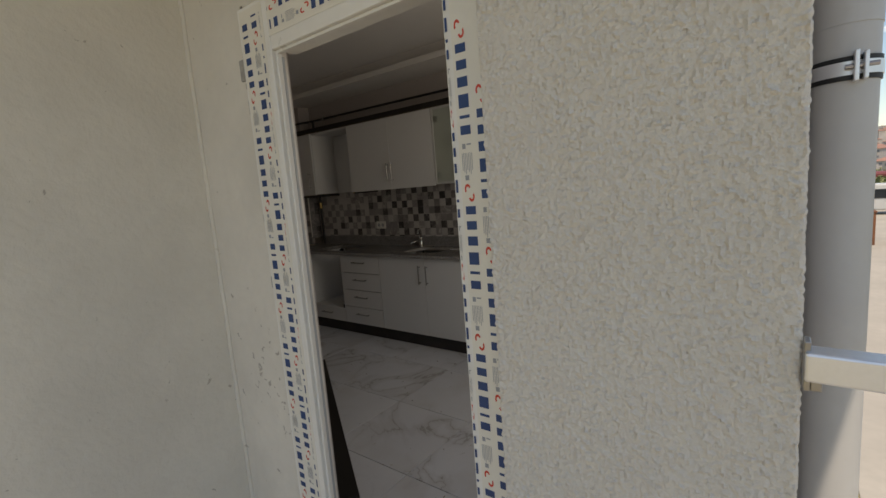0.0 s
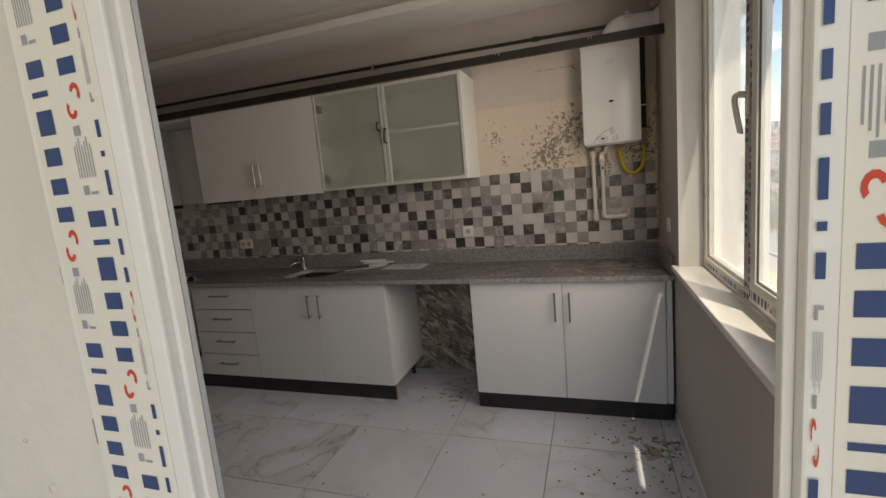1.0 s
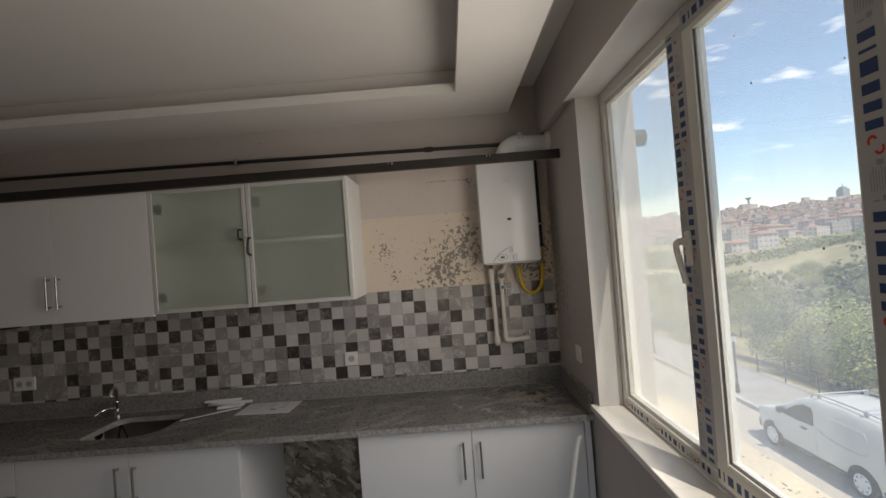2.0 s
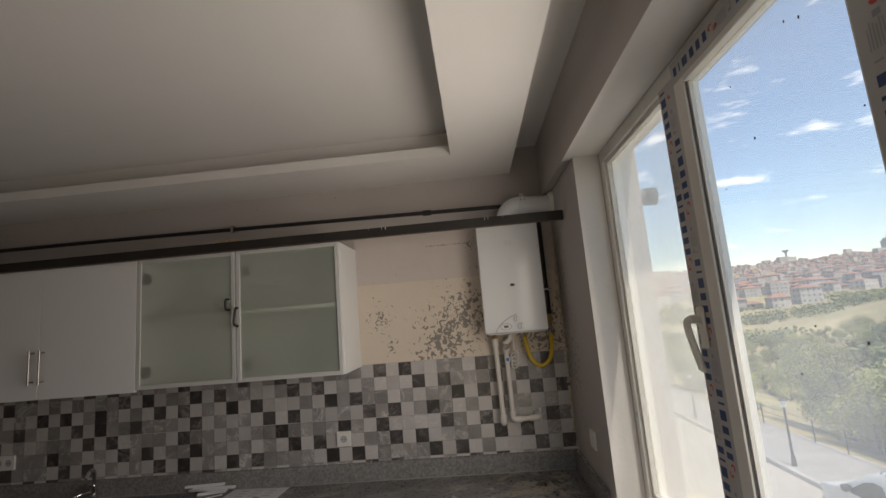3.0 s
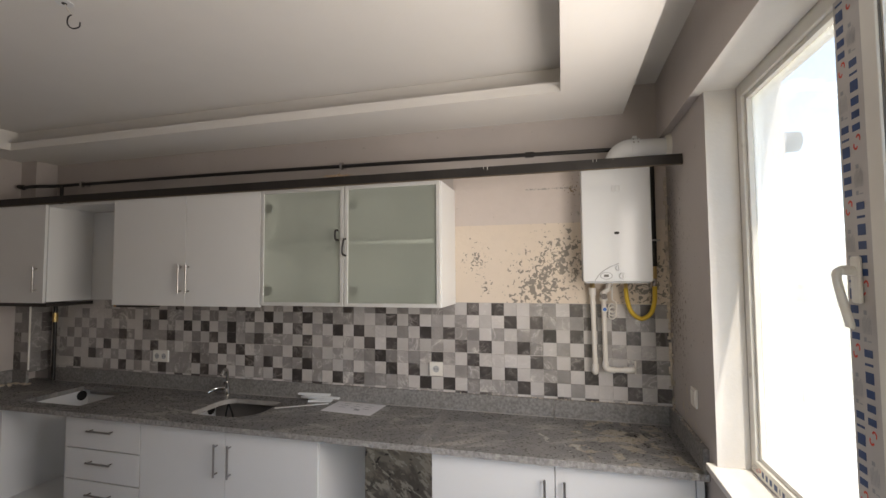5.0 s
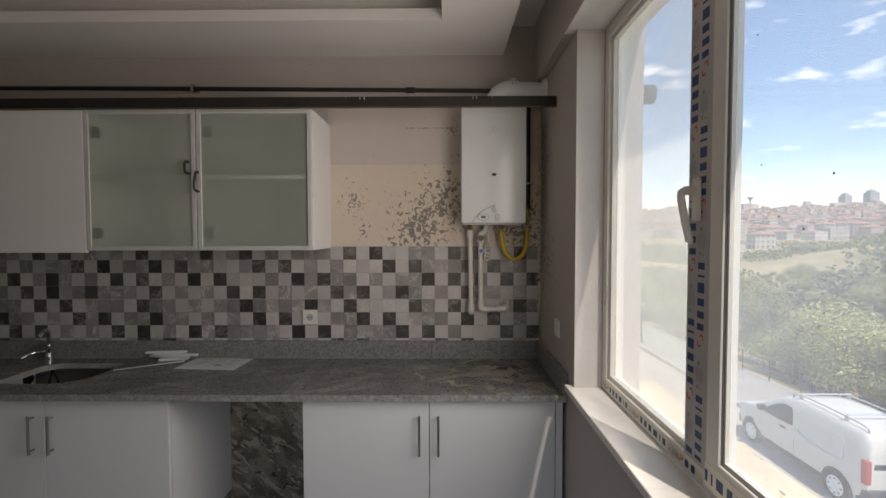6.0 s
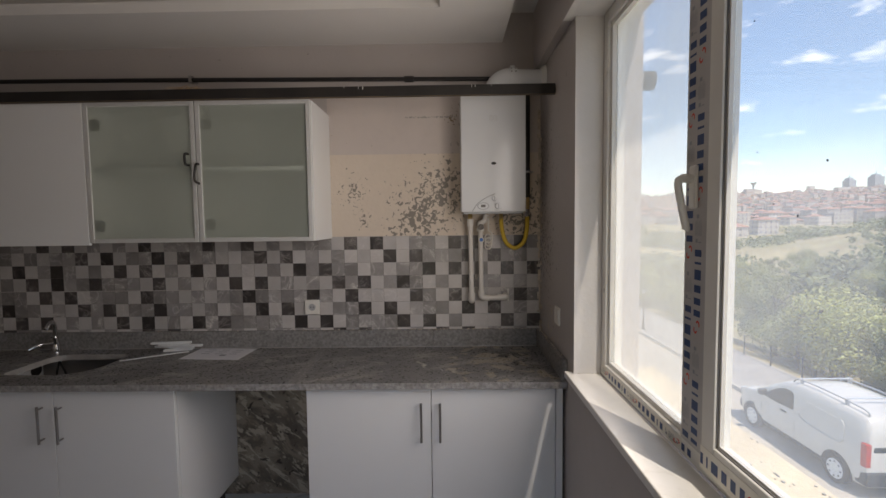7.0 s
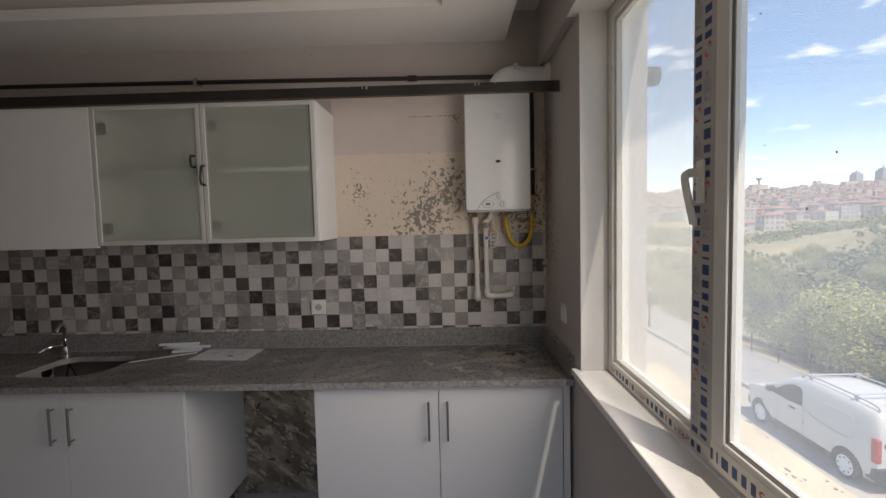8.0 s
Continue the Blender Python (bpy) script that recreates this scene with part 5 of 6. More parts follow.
for z in [0.5 + 0.05 * k for k in range(30)]:
    if smear.random() < 0.5:
        y = -2.965 + smear.uniform(-0.01, 0.02)
        part("smear", boxes((-0.1562, y, z, -0.1554, y + smear.uniform(0.003, 0.010), z + smear.uniform(0.004, 0.016)), bevel=0.0002), INK, pier)
solid("mortar_strip", boxes((-0.185, -2.905, 0, -0.155, YS_OUT, 2.02)), PLASTER, "strip of cream mortar beside the door frame", "mortar", kind="structure")
prints = bmesh.new()
for _ in range(90):
    z, x, s = smear.uniform(0.35, 2.0), smear.uniform(-0.182, -0.160), smear.uniform(0.002, 0.006)
    box(prints, x, -2.9062, z, x + s * smear.uniform(0.5, 1.2), -2.9052, z + s * smear.uniform(1, 3.5))
solid("print_smears", prints, INK, "grey smears of transferred print on the mortar", "smears", kind="stuff")
ragged = bmesh.new()
lumps = random.Random(6)
z = 0.0
while z < 2.02:
    h = lumps.uniform(0.012, 0.05)
    box(ragged, -1.0055 - lumps.uniform(0.008, 0.026), -2.891 - lumps.uniform(0, 0.006), z, -1.0055, YS_OUT - 0.02, z + h, bevel=0.003)
    z += h
solid("mortar_joint", ragged, MORTAR, "rough broken mortar joint along the door frame", "mortar", kind="structure")
solid("balcony_floor", boxes((-1.36, -4.5, -0.25, 1.05, -3.008, -0.02), (-1.36, -3.008, -0.25, -0.16, YS_OUT - 0.02, -0.02)), CONCRETE, "bare concrete balcony slab", "floor", kind="structure")
solid("balcony_ceiling", boxes((-1.56, -4.5, ZC, 0.75, YS_OUT, 2.95)), PLASTER, "slab above the balcony", "ceiling", kind="structure")

drain = thing("drainpipe", (0.345, -2.45, -4.5), "grey-white plastic drainpipe with a rusty clamp on the outer wall", "drainpipe")
part("pipe", rod(bmesh.new(), (0.345, -2.45, -4.5), (0.345, -2.45, 5.0), 0.052, seg=32), DRAIN, drain, smooth=True)
part("pipe_socket", rod(bmesh.new(), (0.345, -2.45, 1.72), (0.345, -2.45, 1.95), 0.0535, seg=32), DRAIN, drain, smooth=True)
clamp = part("clamp", rod(bmesh.new(), (0.345, -2.45, 1.626), (0.345, -2.45, 1.651), 0.0566, seg=32), ALU, drain, "steel pipe clamp", smooth=True)
part("rubber", rod(bmesh.new(), (0.345, -2.45, 1.617), (0.345, -2.45, 1.660), 0.0552, seg=32), BLACK_PIPE, clamp, smooth=True)
part("bolt", boxes((0.352, -2.522, 1.612, 0.360, -2.498, 1.668), (0.366, -2.520, 1.614, 0.373, -2.494, 1.664), bevel=0.002), ALU, clamp)
part("bolt", rod(bmesh.new(), (0.340, -2.514, 1.640), (0.388, -2.508, 1.640), 0.0045, seg=8), STEEL, clamp)
rail = thing("balcony_rail", (0.66, -3.0, -0.02), "aluminium balcony rail fixed to the pier", "rail")
part("top_bar", boxes((0.275, -3.02, 1.214, 1.03, -2.985, 1.250), bevel=0.003), ALU, rail)
part("bracket", boxes((0.2745, -3.012, 1.200, 0.281, -2.99, 1.262), (0.281, -3.010, 1.200, 0.292, -2.992, 1.2135), bevel=0.0015), STEEL, rail)
part("post", boxes((0.99, -3.02, -0.02, 1.03, -2.985, 1.214), bevel=0.003), ALU, rail)
part("side_bar", boxes((0.995, -4.48, 1.214, 1.03, -3.02, 1.250), bevel=0.003), ALU, rail)
part("post", boxes((0.99, -4.48, -0.02, 1.03, -4.44, 1.214), bevel=0.003), ALU, rail)
solid("balcony_slab_edge", boxes((0.274, -3.008, -0.25, 1.05, -2.9, -0.02)), PLASTER, "edge of the balcony slab past the pier", "floor", kind="structure")

# ---- outside: street, slope and town ----
ZG = -4.5


def blend_of(table, v):
    """Straight-line reading of a small table of pairs."""
    for (a, fa), (b, fb) in zip(table, table[1:]):
        if v <= b:
            return fa + (fb - fa) * max(0.0, (v - a)) / (b - a)
    return table[-1][1]


RISE = ((0, -9.0), (60, -10.0), (120, -11.0), (250, -9.5), (400, -6.5), (600, 1.0), (900, 14.0), (1500, 52.0), (2200, 101.0), (3600, 150.0))


def land(x, y):
    """Height of the ground: level by the street, a green dip with a dry ridge, then a long hill that rises to the skyline."""
    r = math.hypot(x, y)
    k = min(1.0, max(0.0, (x - 12.6) / 18.0))
    k = max(k, min(1.0, max(0.0, (r - 130) / 100)))
    h = ZG * (1 - k) + blend_of(RISE, r) * k
    az = math.atan2(x, max(y, 1e-3))
    if 50 < r < 400:
        h += k * 10.5 * math.exp(-((az - 0.86) / 0.20) ** 2) * min(1.0, (r - 50) / 100) * min(1.0, max(0.0, 1 - (r - 190) / 160))
    if r > 150:
        h += noise.noise(Vector((x * 0.006, y * 0.006, 2))) * min(1.0, (r - 150) / 300) * 6
    return h


terrain = bmesh.new()
radii = [0.5, 6, 9, 11, 12.6, 13.2, 14, 16, 18, 21, 25, 30, 36, 44, 55, 70, 90, 115, 150, 200, 260, 330, 420, 540, 700, 900, 1150, 1500, 2000, 2600, 3600]
rings = []
for r in radii:
    ring = []
    for k in range(240):
        a = k * math.tau / 240
        x, y = r * math.sin(a), r * math.cos(a)
        h = land(x, y) if -0.1 < a < 1.5 or r > 400 else ZG + (max(0.0, r - 90) * 0.012)
        ring.append(terrain.verts.new((x, y, h if r < 3000 else h - 40)))
    rings.append(ring)
for one, two in zip(rings, rings[1:]):
    for k in range(240):
        terrain.faces.new((one[k], one[(k + 1) % 240], two[(k + 1) % 240], two[k]))
solid("ground", terrain, GROUND, "dry grassy ground that falls to a valley and rises to hills", "ground", kind="structure", smooth=True)
solid("road", boxes((1.5, -60, ZG + 0.004, 9.55, 120, ZG + 0.03)), ASPHALT, "pale sunlit asphalt street", "road", kind="structure")
pavement = solid("pavement", boxes((9.72, -60, ZG + 0.004, 12.4, 120, ZG + 0.15)), PAVING, "grey pavement beside the street", "pavement", kind="structure")
kerb_me = mesh_of("kerb_stone", boxes((-0.08, -0.49, 0, 0.08, 0.49, 0.17), bevel=0.012), KERB, (0, 0, 0))
for k in range(40):
    ob = new("kerb_stone", kerb_me)
    ob.parent = pavement
    ob.location = Vector((9.636, -2 + k * 1.0, ZG + 0.004)) - ORIGIN[pavement.name]


def street_lamp(x, y, label):
    s = thing("street_lamp", (x, y, ZG + 0.15), label, "street lamp", "street lamps")
    z = ZG + 0.15
    part("post", rod(bmesh.new(), (x, y, z), (x, y, z + 1.95), 0.045, 0.034, seg=12), BLACK_PIPE, s, smooth=True)
    part("base", rod(bmesh.new(), (x, y, z), (x, y, z + 0.35), 0.085, 0.06, seg=12), BLACK_PIPE, s, smooth=True)
    part("lantern", rod(bmesh.new(), (x, y, z + 1.95), (x, y, z + 2.17), 0.07, 0.12, seg=8), PVC, s)
    part("cap", rod(bmesh.new(), (x, y, z + 2.17), (x, y, z + 2.28), 0.14, 0.02, seg=8), BLACK_PIPE, s)


for y in (14.5, 21.5, 30.0, 42.0):
    street_lamp(9.95, y, "black street lamp with a white lantern on the pavement")
fence = thing("fence", (12.3, 20, ZG + 0.15), "low wire fence along the pavement", "fence")
for k in range(26):
    y = 4 + k * 1.6
    part("post", rod(bmesh.new(), (12.3, y, ZG + 0.15), (12.3, y, ZG + 1.0), 0.025, seg=8), BLACK_PIPE, fence)
for z in (0.45, 0.70, 0.95):
    part("wire", rod(bmesh.new(), (12.3, 4, ZG + z), (12.3, 44, ZG + z), 0.010, seg=6), BLACK_PIPE, fence)


def van():
    """A small white panel van, nose to the north; built along y from its tail."""
    x0, y0, z0, half = 8.27, 6.80, ZG + 0.03, 0.875
    xm = x0 + half
    v = thing("van", (xm, y0 + 2.2, z0), "white parked panel van with a roof rack", "van")
    roof = ((0.0, 1.30), (0.05, 1.58), (0.12, 1.70), (0.24, 1.75), (0.42, 1.77), (1.5, 1.81), (2.1, 1.79), (2.5, 1.69), (2.95, 1.42), (3.35, 1.17), (3.5, 1.10), (3.95, 1.01), (4.2, 0.90), (4.31, 0.72), (4.36, 0.55))
    wide = ((0.0, 0.80), (0.12, 0.85), (0.4, 0.875), (3.2, 0.875), (3.9, 0.84), (4.2, 0.74), (4.36, 0.60))

    def inset(z):
        return 0.05 * max(0.0, (0.62 - z) / 0.35) ** 2 + 0.16 * max(0.0, (z - 0.92) / 0.9) ** 1.25

    def side(py, pz, out=0.0):
        return (xm - blend_of(wide, py) + inset(pz) - out, y0 + py, z0 + pz)

    bm = bmesh.new()
    loops = []
    for k in range(45):
        py = 4.36 * k / 44 if k > 4 else (0.0, 0.05, 0.16, 0.26, 0.42)[k]
        zt, w = blend_of(roof, py), blend_of(wide, py)
        near = []
        for f in (0.0, 0.12, 0.28, 0.45, 0.62, 0.78, 0.90, 0.97):
            z = 0.26 + (zt - 0.26) * f
            near.append((w - inset(z) - (0.03 if f > 0.95 else 0.008 if f > 0.85 else 0), z))
        near.append((w - inset(zt) - 0.085, zt - 0.002))
        near.append(((w - inset(zt)) * 0.5, zt + 0.012))
        ring = [(-a, z) for a, z in near] + [(0.0, zt + 0.016)] + [(a, z) for a, z in reversed(near)]
        loops.append([bm.verts.new((xm + a, y0 + py, z0 + z)) for a, z in ring])
    n = len(loops[0])
    for one, two in zip(loops, loops[1:]):
        for i in range(n):
            bm.faces.new((one[i], two[i], two[(i + 1) % n], one[(i + 1) % n]))
    bm.faces.new(loops[0])
    bm.faces.new(loops[-1][::-1])
    part("body", bm, CARPAINT, v, smooth=True)

    def panel(name, outline, material, label="", out=0.012, thick=0.02):
        """A plate bent to the near side of the body."""
        m = bmesh.new()
        front_ring = [m.verts.new(side(py, pz, out)) for py, pz in outline]
        back_ring = [m.verts.new(side(py, pz, out - thick)) for py, pz in outline]
        m.faces.new(front_ring)
        for i in range(len(outline)):
            j = (i + 1) % len(outline)
            m.faces.new((front_ring[i], back_ring[i], back_ring[j], front_ring[j]))
        bmesh.ops.recalc_face_normals(m, faces=m.faces)
        return part(name, m, material, v, label)

    panel("side_window", ((2.00, 1.12), (2.06, 1.44), (2.14, 1.53), (2.38, 1.54), (2.62, 1.45), (3.04, 1.16), (3.0, 1.10), (2.5, 1.09)), CARGLASS, "dark cab side window")
    panel("cargo_panel", ((0.52, 1.06), (0.56, 1.38), (0.64, 1.46), (1.66, 1.48), (1.76, 1.42), (1.79, 1.14), (1.73, 1.06), (1.2, 0.98), (0.66, 0.98)), CARPAINT, "blank pressed side panel", 0.010)
    crease = [side(py, pz, 0.012) for py, pz in ((0.50, 1.10), (0.56, 1.00), (0.70, 0.96), (1.2, 0.96), (1.73, 1.03), (1.80, 1.14))]
    part("crease", tube(bmesh.new(), curve(crease), 0.010, seg=8), CARPAINT, v, smooth=True)
    panel("sill_trim", ((1.05, 0.26), (1.05, 0.37), (3.15, 0.37), (3.15, 0.26)), CARTRIM, "dark sill trim")
    for y in (1.92, 3.12):
        part("door_seam", tube(bmesh.new(), [side(y + d, z, 0.002) for d, z in ((0, 0.40), (0, 0.75), (0.0, 1.08))], 0.005, seg=6), CARTRIM, v)
    part("rear_window", boxes((xm - 0.68, y0 - 0.012, z0 + 1.02, xm + 0.68, y0 + 0.075, z0 + 1.50), bevel=0.03), CARGLASS, v, "dark rear window")
    v_rear = [o for o in v.children if o.name.startswith("rear_window")][-1]
    for q in v_rear.data.vertices:
        q.co.y += 0.26 * max(0.0, q.co.z + ORIGIN[v.name].z - (z0 + 1.10)) / 0.40 * 0.22
    part("bumper", boxes((xm - 0.83, y0 - 0.06, z0 + 0.28, xm + 0.83, y0 + 0.28, z0 + 0.60), bevel=0.05), CARTRIM, v, "dark rear bumper")
    part("bumper", boxes((xm - 0.66, y0 + 4.15, z0 + 0.24, xm + 0.66, y0 + 4.40, z0 + 0.52), bevel=0.06), CARTRIM, v, "dark front bumper")
    for s in (-1, 1):
        part("tail_light", boxes((xm + s * 0.845, y0 - 0.02, z0 + 0.70, xm + s * 0.72, y0 + 0.13, z0 + 1.22), bevel=0.03), TAIL, v, "red tail light")
        part("headlight", boxes((xm + s * 0.72, y0 + 4.00, z0 + 0.74, xm + s * 0.50, y0 + 4.27, z0 + 0.90), bevel=0.03), PANE_CAR, v, "clear headlight")
    part("number_plate", boxes((xm - 0.26, y0 - 0.035, z0 + 0.76, xm + 0.26, y0 + 0.03, z0 + 0.88), bevel=0.004), PAPER, v, "blank white plate")
    part("windscreen", boxes((xm - 0.60, 0, 0, xm + 0.60, 0.62, 0.02), bevel=0.006), CARGLASS, v, "dark windscreen")
    w_ob = [o for o in v.children if o.name.startswith("windscreen")][-1]
    w_ob.data.transform(Matrix.Translation(-ORIGIN[v.name]) @ Matrix.Translation((0, y0 + 2.62, z0 + 1.575)) @ Matrix.Rotation(radians(-36), 4, "X") @ Matrix.Translation(ORIGIN[v.name]))
    arm = side(3.02, 1.14)
    part("mirror", boxes((arm[0] - 0.17, arm[1] - 0.05, arm[2] - 0.02, arm[0] + 0.03, arm[1] + 0.09, arm[2] + 0.14), bevel=0.035), CARTRIM, v, "dark wing mirror")
    grip = side(2.30, 0.96)
    part("door_handle", boxes((grip[0] - 0.03, grip[1] - 0.09, grip[2] - 0.02, grip[0] + 0.02, grip[1] + 0.09, grip[2] + 0.02), bevel=0.01), CARTRIM, v)
    for py in (0.68, 3.50):
        for s in (-1, 1):
            w = blend_of(wide, py)
            fx = xm + s * (w + 0.004)
            # dark disc on the uncut side paints the shade of the wheel well
            arch = bmesh.new()
            rod(arch, (fx - s * 0.05, y0 + py, z0 + 0.33), (fx, y0 + py, z0 + 0.33), 0.385, seg=36)
            for q in list(arch.verts):
                q.co.z = max(q.co.z, z0 + 0.25)
            part("wheel_arch", arch, NEAR_BLACK, v, "dark disc painted for the shaded wheel arch")
            ty = rod(bmesh.new(), (fx - s * 0.16, y0 + py, z0 + 0.315), (fx + s * 0.006, y0 + py, z0 + 0.315), 0.315, seg=36)
            rod(ty, (fx + s * 0.006, y0 + py, z0 + 0.315), (fx + s * 0.012, y0 + py, z0 + 0.315), 0.30, 0.27, seg=36)
            t = part("wheel", ty, TYRE, v, "black tyre", smooth=False)
            fx += s * 0.013
            hub = rod(bmesh.new(), (fx - s * 0.004, y0 + py, z0 + 0.315), (fx + s * 0.006, y0 + py, z0 + 0.315), 0.225, 0.21, seg=28)
            cap = part("hubcap", hub, SHADE_WHITE, t, "silver-white hubcap")
            for k in range(8):
                a = k * math.tau / 8
                c, sn = math.cos(a), math.sin(a)
                part("hub_slot", rod(bmesh.new(), (fx + s * 0.004, y0 + py + 0.165 * c, z0 + 0.315 + 0.165 * sn), (fx + s * 0.008, y0 + py + 0.165 * c, z0 + 0.315 + 0.165 * sn), 0.026, seg=8), CARTRIM, t)
    for s in (-1, 1):
        rx = xm + s * 0.60
        part("roof_rail", tube(bmesh.new(), curve(((rx, y0 + 0.20, z0 + 1.74), (rx, y0 + 0.34, z0 + 1.85), (rx, y0 + 1.4, z0 + 1.89), (rx, y0 + 2.15, z0 + 1.86), (rx, y0 + 2.32, z0 + 1.74))), 0.020, seg=8), SHADE_GREY, v, smooth=True)
        for y in (0.75, 2.05):
            part("rack_foot", boxes((rx - 0.03, y0 + y - 0.035, z0 + 1.78, rx + 0.03, y0 + y + 0.035, z0 + 1.93), bevel=0.01), SHADE_GREY, v)
    for y in (0.75, 2.05):
        part("cross_bar", boxes((xm - 0.66, y0 + y - 0.022, z0 + 1.90, xm + 0.66, y0 + y + 0.022, z0 + 1.927), bevel=0.008), ALU, v)


van()


def leaf_cloud(bm, centre, radius, count, size, rnd):
    """Many small leaf blades spread through a lumpy crown."""
    lumps = [(Vector((rnd.gauss(0, 0.45), rnd.gauss(0, 0.45), rnd.gauss(0, 0.36))) * radius, rnd.uniform(0.35, 0.62) * radius) for _ in range(7)]
    for _ in range(count):
        c, r = rnd.choice(lumps)
        d = Vector((rnd.gauss(0, 1), rnd.gauss(0, 1), rnd.gauss(0, 0.8))).normalized()
        p = centre + c + d * r * rnd.uniform(0.55, 1.05)
        a = Vector((rnd.uniform(-1, 1), rnd.uniform(-1, 1), rnd.uniform(-0.6, 0.6))).normalized() * size * rnd.uniform(0.6, 1.3)
        b = a.cross(d).normalized() * size * rnd.uniform(0.5, 1.0)
        vs = [bm.verts.new(q) for q in (p - a, p + b, p + a, p - b)]
        bm.faces.new(vs)


def tree_data(rnd, tall, leaves):
    tr = bmesh.new()
    tube(tr, curve(((0, 0, -0.5), (rnd.uniform(-0.1, 0.1), 0.05, tall * 0.3), (rnd.uniform(-0.2, 0.2), rnd.uniform(-0.2, 0.2), tall * 0.75)), 4), [0.13 - 0.011 * k for k in range(9)], seg=8)
    for _ in range(5):
        a = rnd.uniform(0, math.tau)
        z = tall * rnd.uniform(0.3, 0.55)
        tube(tr, curve(((0, 0, z), (0.4 * math.cos(a), 0.4 * math.sin(a), z + tall * 0.14), (tall * 0.26 * math.cos(a), tall * 0.26 * math.sin(a), z + tall * 0.26)), 3), [0.06, 0.055, 0.05, 0.042, 0.034, 0.026, 0.018], seg=6)
    cr = bmesh.new()
    leaf_cloud(cr, Vector((0, 0, tall * 0.50)), tall * 0.44, leaves, 0.064, rnd)
    return mesh_of("trunk", tr, BARK, (0, 0, 0), True), mesh_of("crown", cr, LEAF, (0, 0, 0))


wood = random.Random(17)
kinds = [tree_data(wood, h, 5200) for h in (4.2, 4.8, 5.4, 3.4)]
count = 0
for _ in range(900):
    r = 15 + 95 * wood.random() ** 1.4
    a = wood.uniform(0.16, 1.02)
    x, y = r * math.sin(a), r * math.cos(a)
    if x < 13.6 or noise.noise(Vector((x * 0.07, y * 0.07, 5))) < -0.10 or count >= 190:
        continue
    count += 1
    trunk, crown = kinds[count % 4]
    t = new("tree")
    t.location = (x, y, land(x, y) - 0.1)
    t.rotation_euler = (0, 0, wood.uniform(0, 6.28))
    k = wood.uniform(0.55, 1.0)
    t.scale = (k, k, k * wood.uniform(0.85, 1.1))
    tagged(t, "leafy green tree on the slope below the street", "tree", "trees on the slope")
    for me in (trunk, crown):
        o = new(me.name.split(".")[0], me)
        o.parent = t
far = bmesh.new()
for _ in range(4600):
    r = 70 + 330 * wood.random() ** 1.3
    a = wood.uniform(0.1, 1.15)
    x, y = r * math.sin(a), r * math.cos(a)
    if noise.noise(Vector((x * 0.02, y * 0.02, 9))) < -0.14:
        continue
    leaf_cloud(far, Vector((x, y, land(x, y) + 0.9)), wood.uniform(1.0, 2.6), 34, 0.42, wood)
solid("distant_bushes", far, LEAF_FAR, "bushes and trees scattered over the dry hillside", "bushes", kind="stuff")

# the town: houses with hipped tile roofs and window rows
town_wall, town_roof, town_win = bmesh.new(), bmesh.new(), bmesh.new()


def house(x, y, w, d, floors, turn_by, flat=False):
    z = land(x, y) - 1.0
    h = floors * 3.0 + 1.0
    m = Matrix.Translation((x, y, z)) @ Matrix.Rotation(turn_by, 4, "Z")

    def put(bm, pts, faces):
        vs = [bm.verts.new(m @ Vector(p)) for p in pts]
        for f in faces:
            bm.faces.new([vs[i] for i in f])

    a, b = w / 2, d / 2
    put(town_wall, ((-a, -b, 0), (a, -b, 0), (a, b, 0), (-a, b, 0), (-a, -b, h), (a, -b, h), (a, b, h), (-a, b, h)), ((0, 1, 5, 4), (1, 2, 6, 5), (2, 3, 7, 6), (3, 0, 4, 7), (4, 5, 6, 7)))
    if not flat:
        e, top_h = 0.6, h + 0.22 * d
        put(town_roof, ((-a - e, -b - e, h), (a + e, -b - e, h), (a + e, b + e, h), (-a - e, b + e, h), (-a + b, 0, top_h), (max(a - b, -a + b + 0.1), 0, top_h)), ((0, 1, 5, 4), (1, 2, 5), (2, 3, 4, 5), (3, 0, 4)))
    if math.hypot(x, y) < 900:
        for f in range(floors):
            for k in range(int(w // 3)):
                u = -a + 1.5 + k * 3.0
                put(town_win, ((u - 0.6, -b - 0.04, 1.9 + f * 3), (u + 0.6, -b - 0.04, 1.9 + f * 3), (u + 0.6, -b - 0.04, 3.2 + f * 3), (u - 0.6, -b - 0.04, 3.2 + f * 3)), ((0, 1, 2, 3),))
            for k in range(int(d // 3.5)):
                u = -b + 1.6 + k * 3.5
                put(town_win, ((-a - 0.04, u - 0.6, 1.9 + f * 3), (-a - 0.04, u + 0.6, 1.9 + f * 3), (-a - 0.04, u + 0.6, 3.2 + f * 3), (-a - 0.04, u - 0.6, 3.2 + f * 3)), ((0, 1, 2, 3),))


city = random.Random(29)
for _ in range(3800):
    a = city.uniform(0.02, 1.15)
    near_edge = 290 if a < 0.56 else 290 + 700 * (a - 0.56)
    r = near_edge + (1950 - near_edge) * city.random() ** 0.85
    x, y = r * math.sin(a), r * math.cos(a)
    if noise.noise(Vector((x * 0.008, y * 0.008, 1))) < -0.30 or (a < 0.2 and r < 260):
        continue
    house(x, y, city.uniform(8, 14), city.uniform(7, 10), city.choice((1, 2, 2, 2, 3, 3, 4)), city.uniform(-0.5, 0.6), city.random() < 0.2)
for _ in range(70):
    a, r = city.uniform(0.0, 1.2), city.uniform(1700, 2300)
    house(r * math.sin(a), r * math.cos(a), city.uniform(18, 45), 15, city.choice((4, 5, 6, 8)), city.uniform(-0.3, 0.5), True)
town = thing("town", (500, 600, ZG), "distant hillside town of pale houses with red tile roofs", "town", kind="stuff")
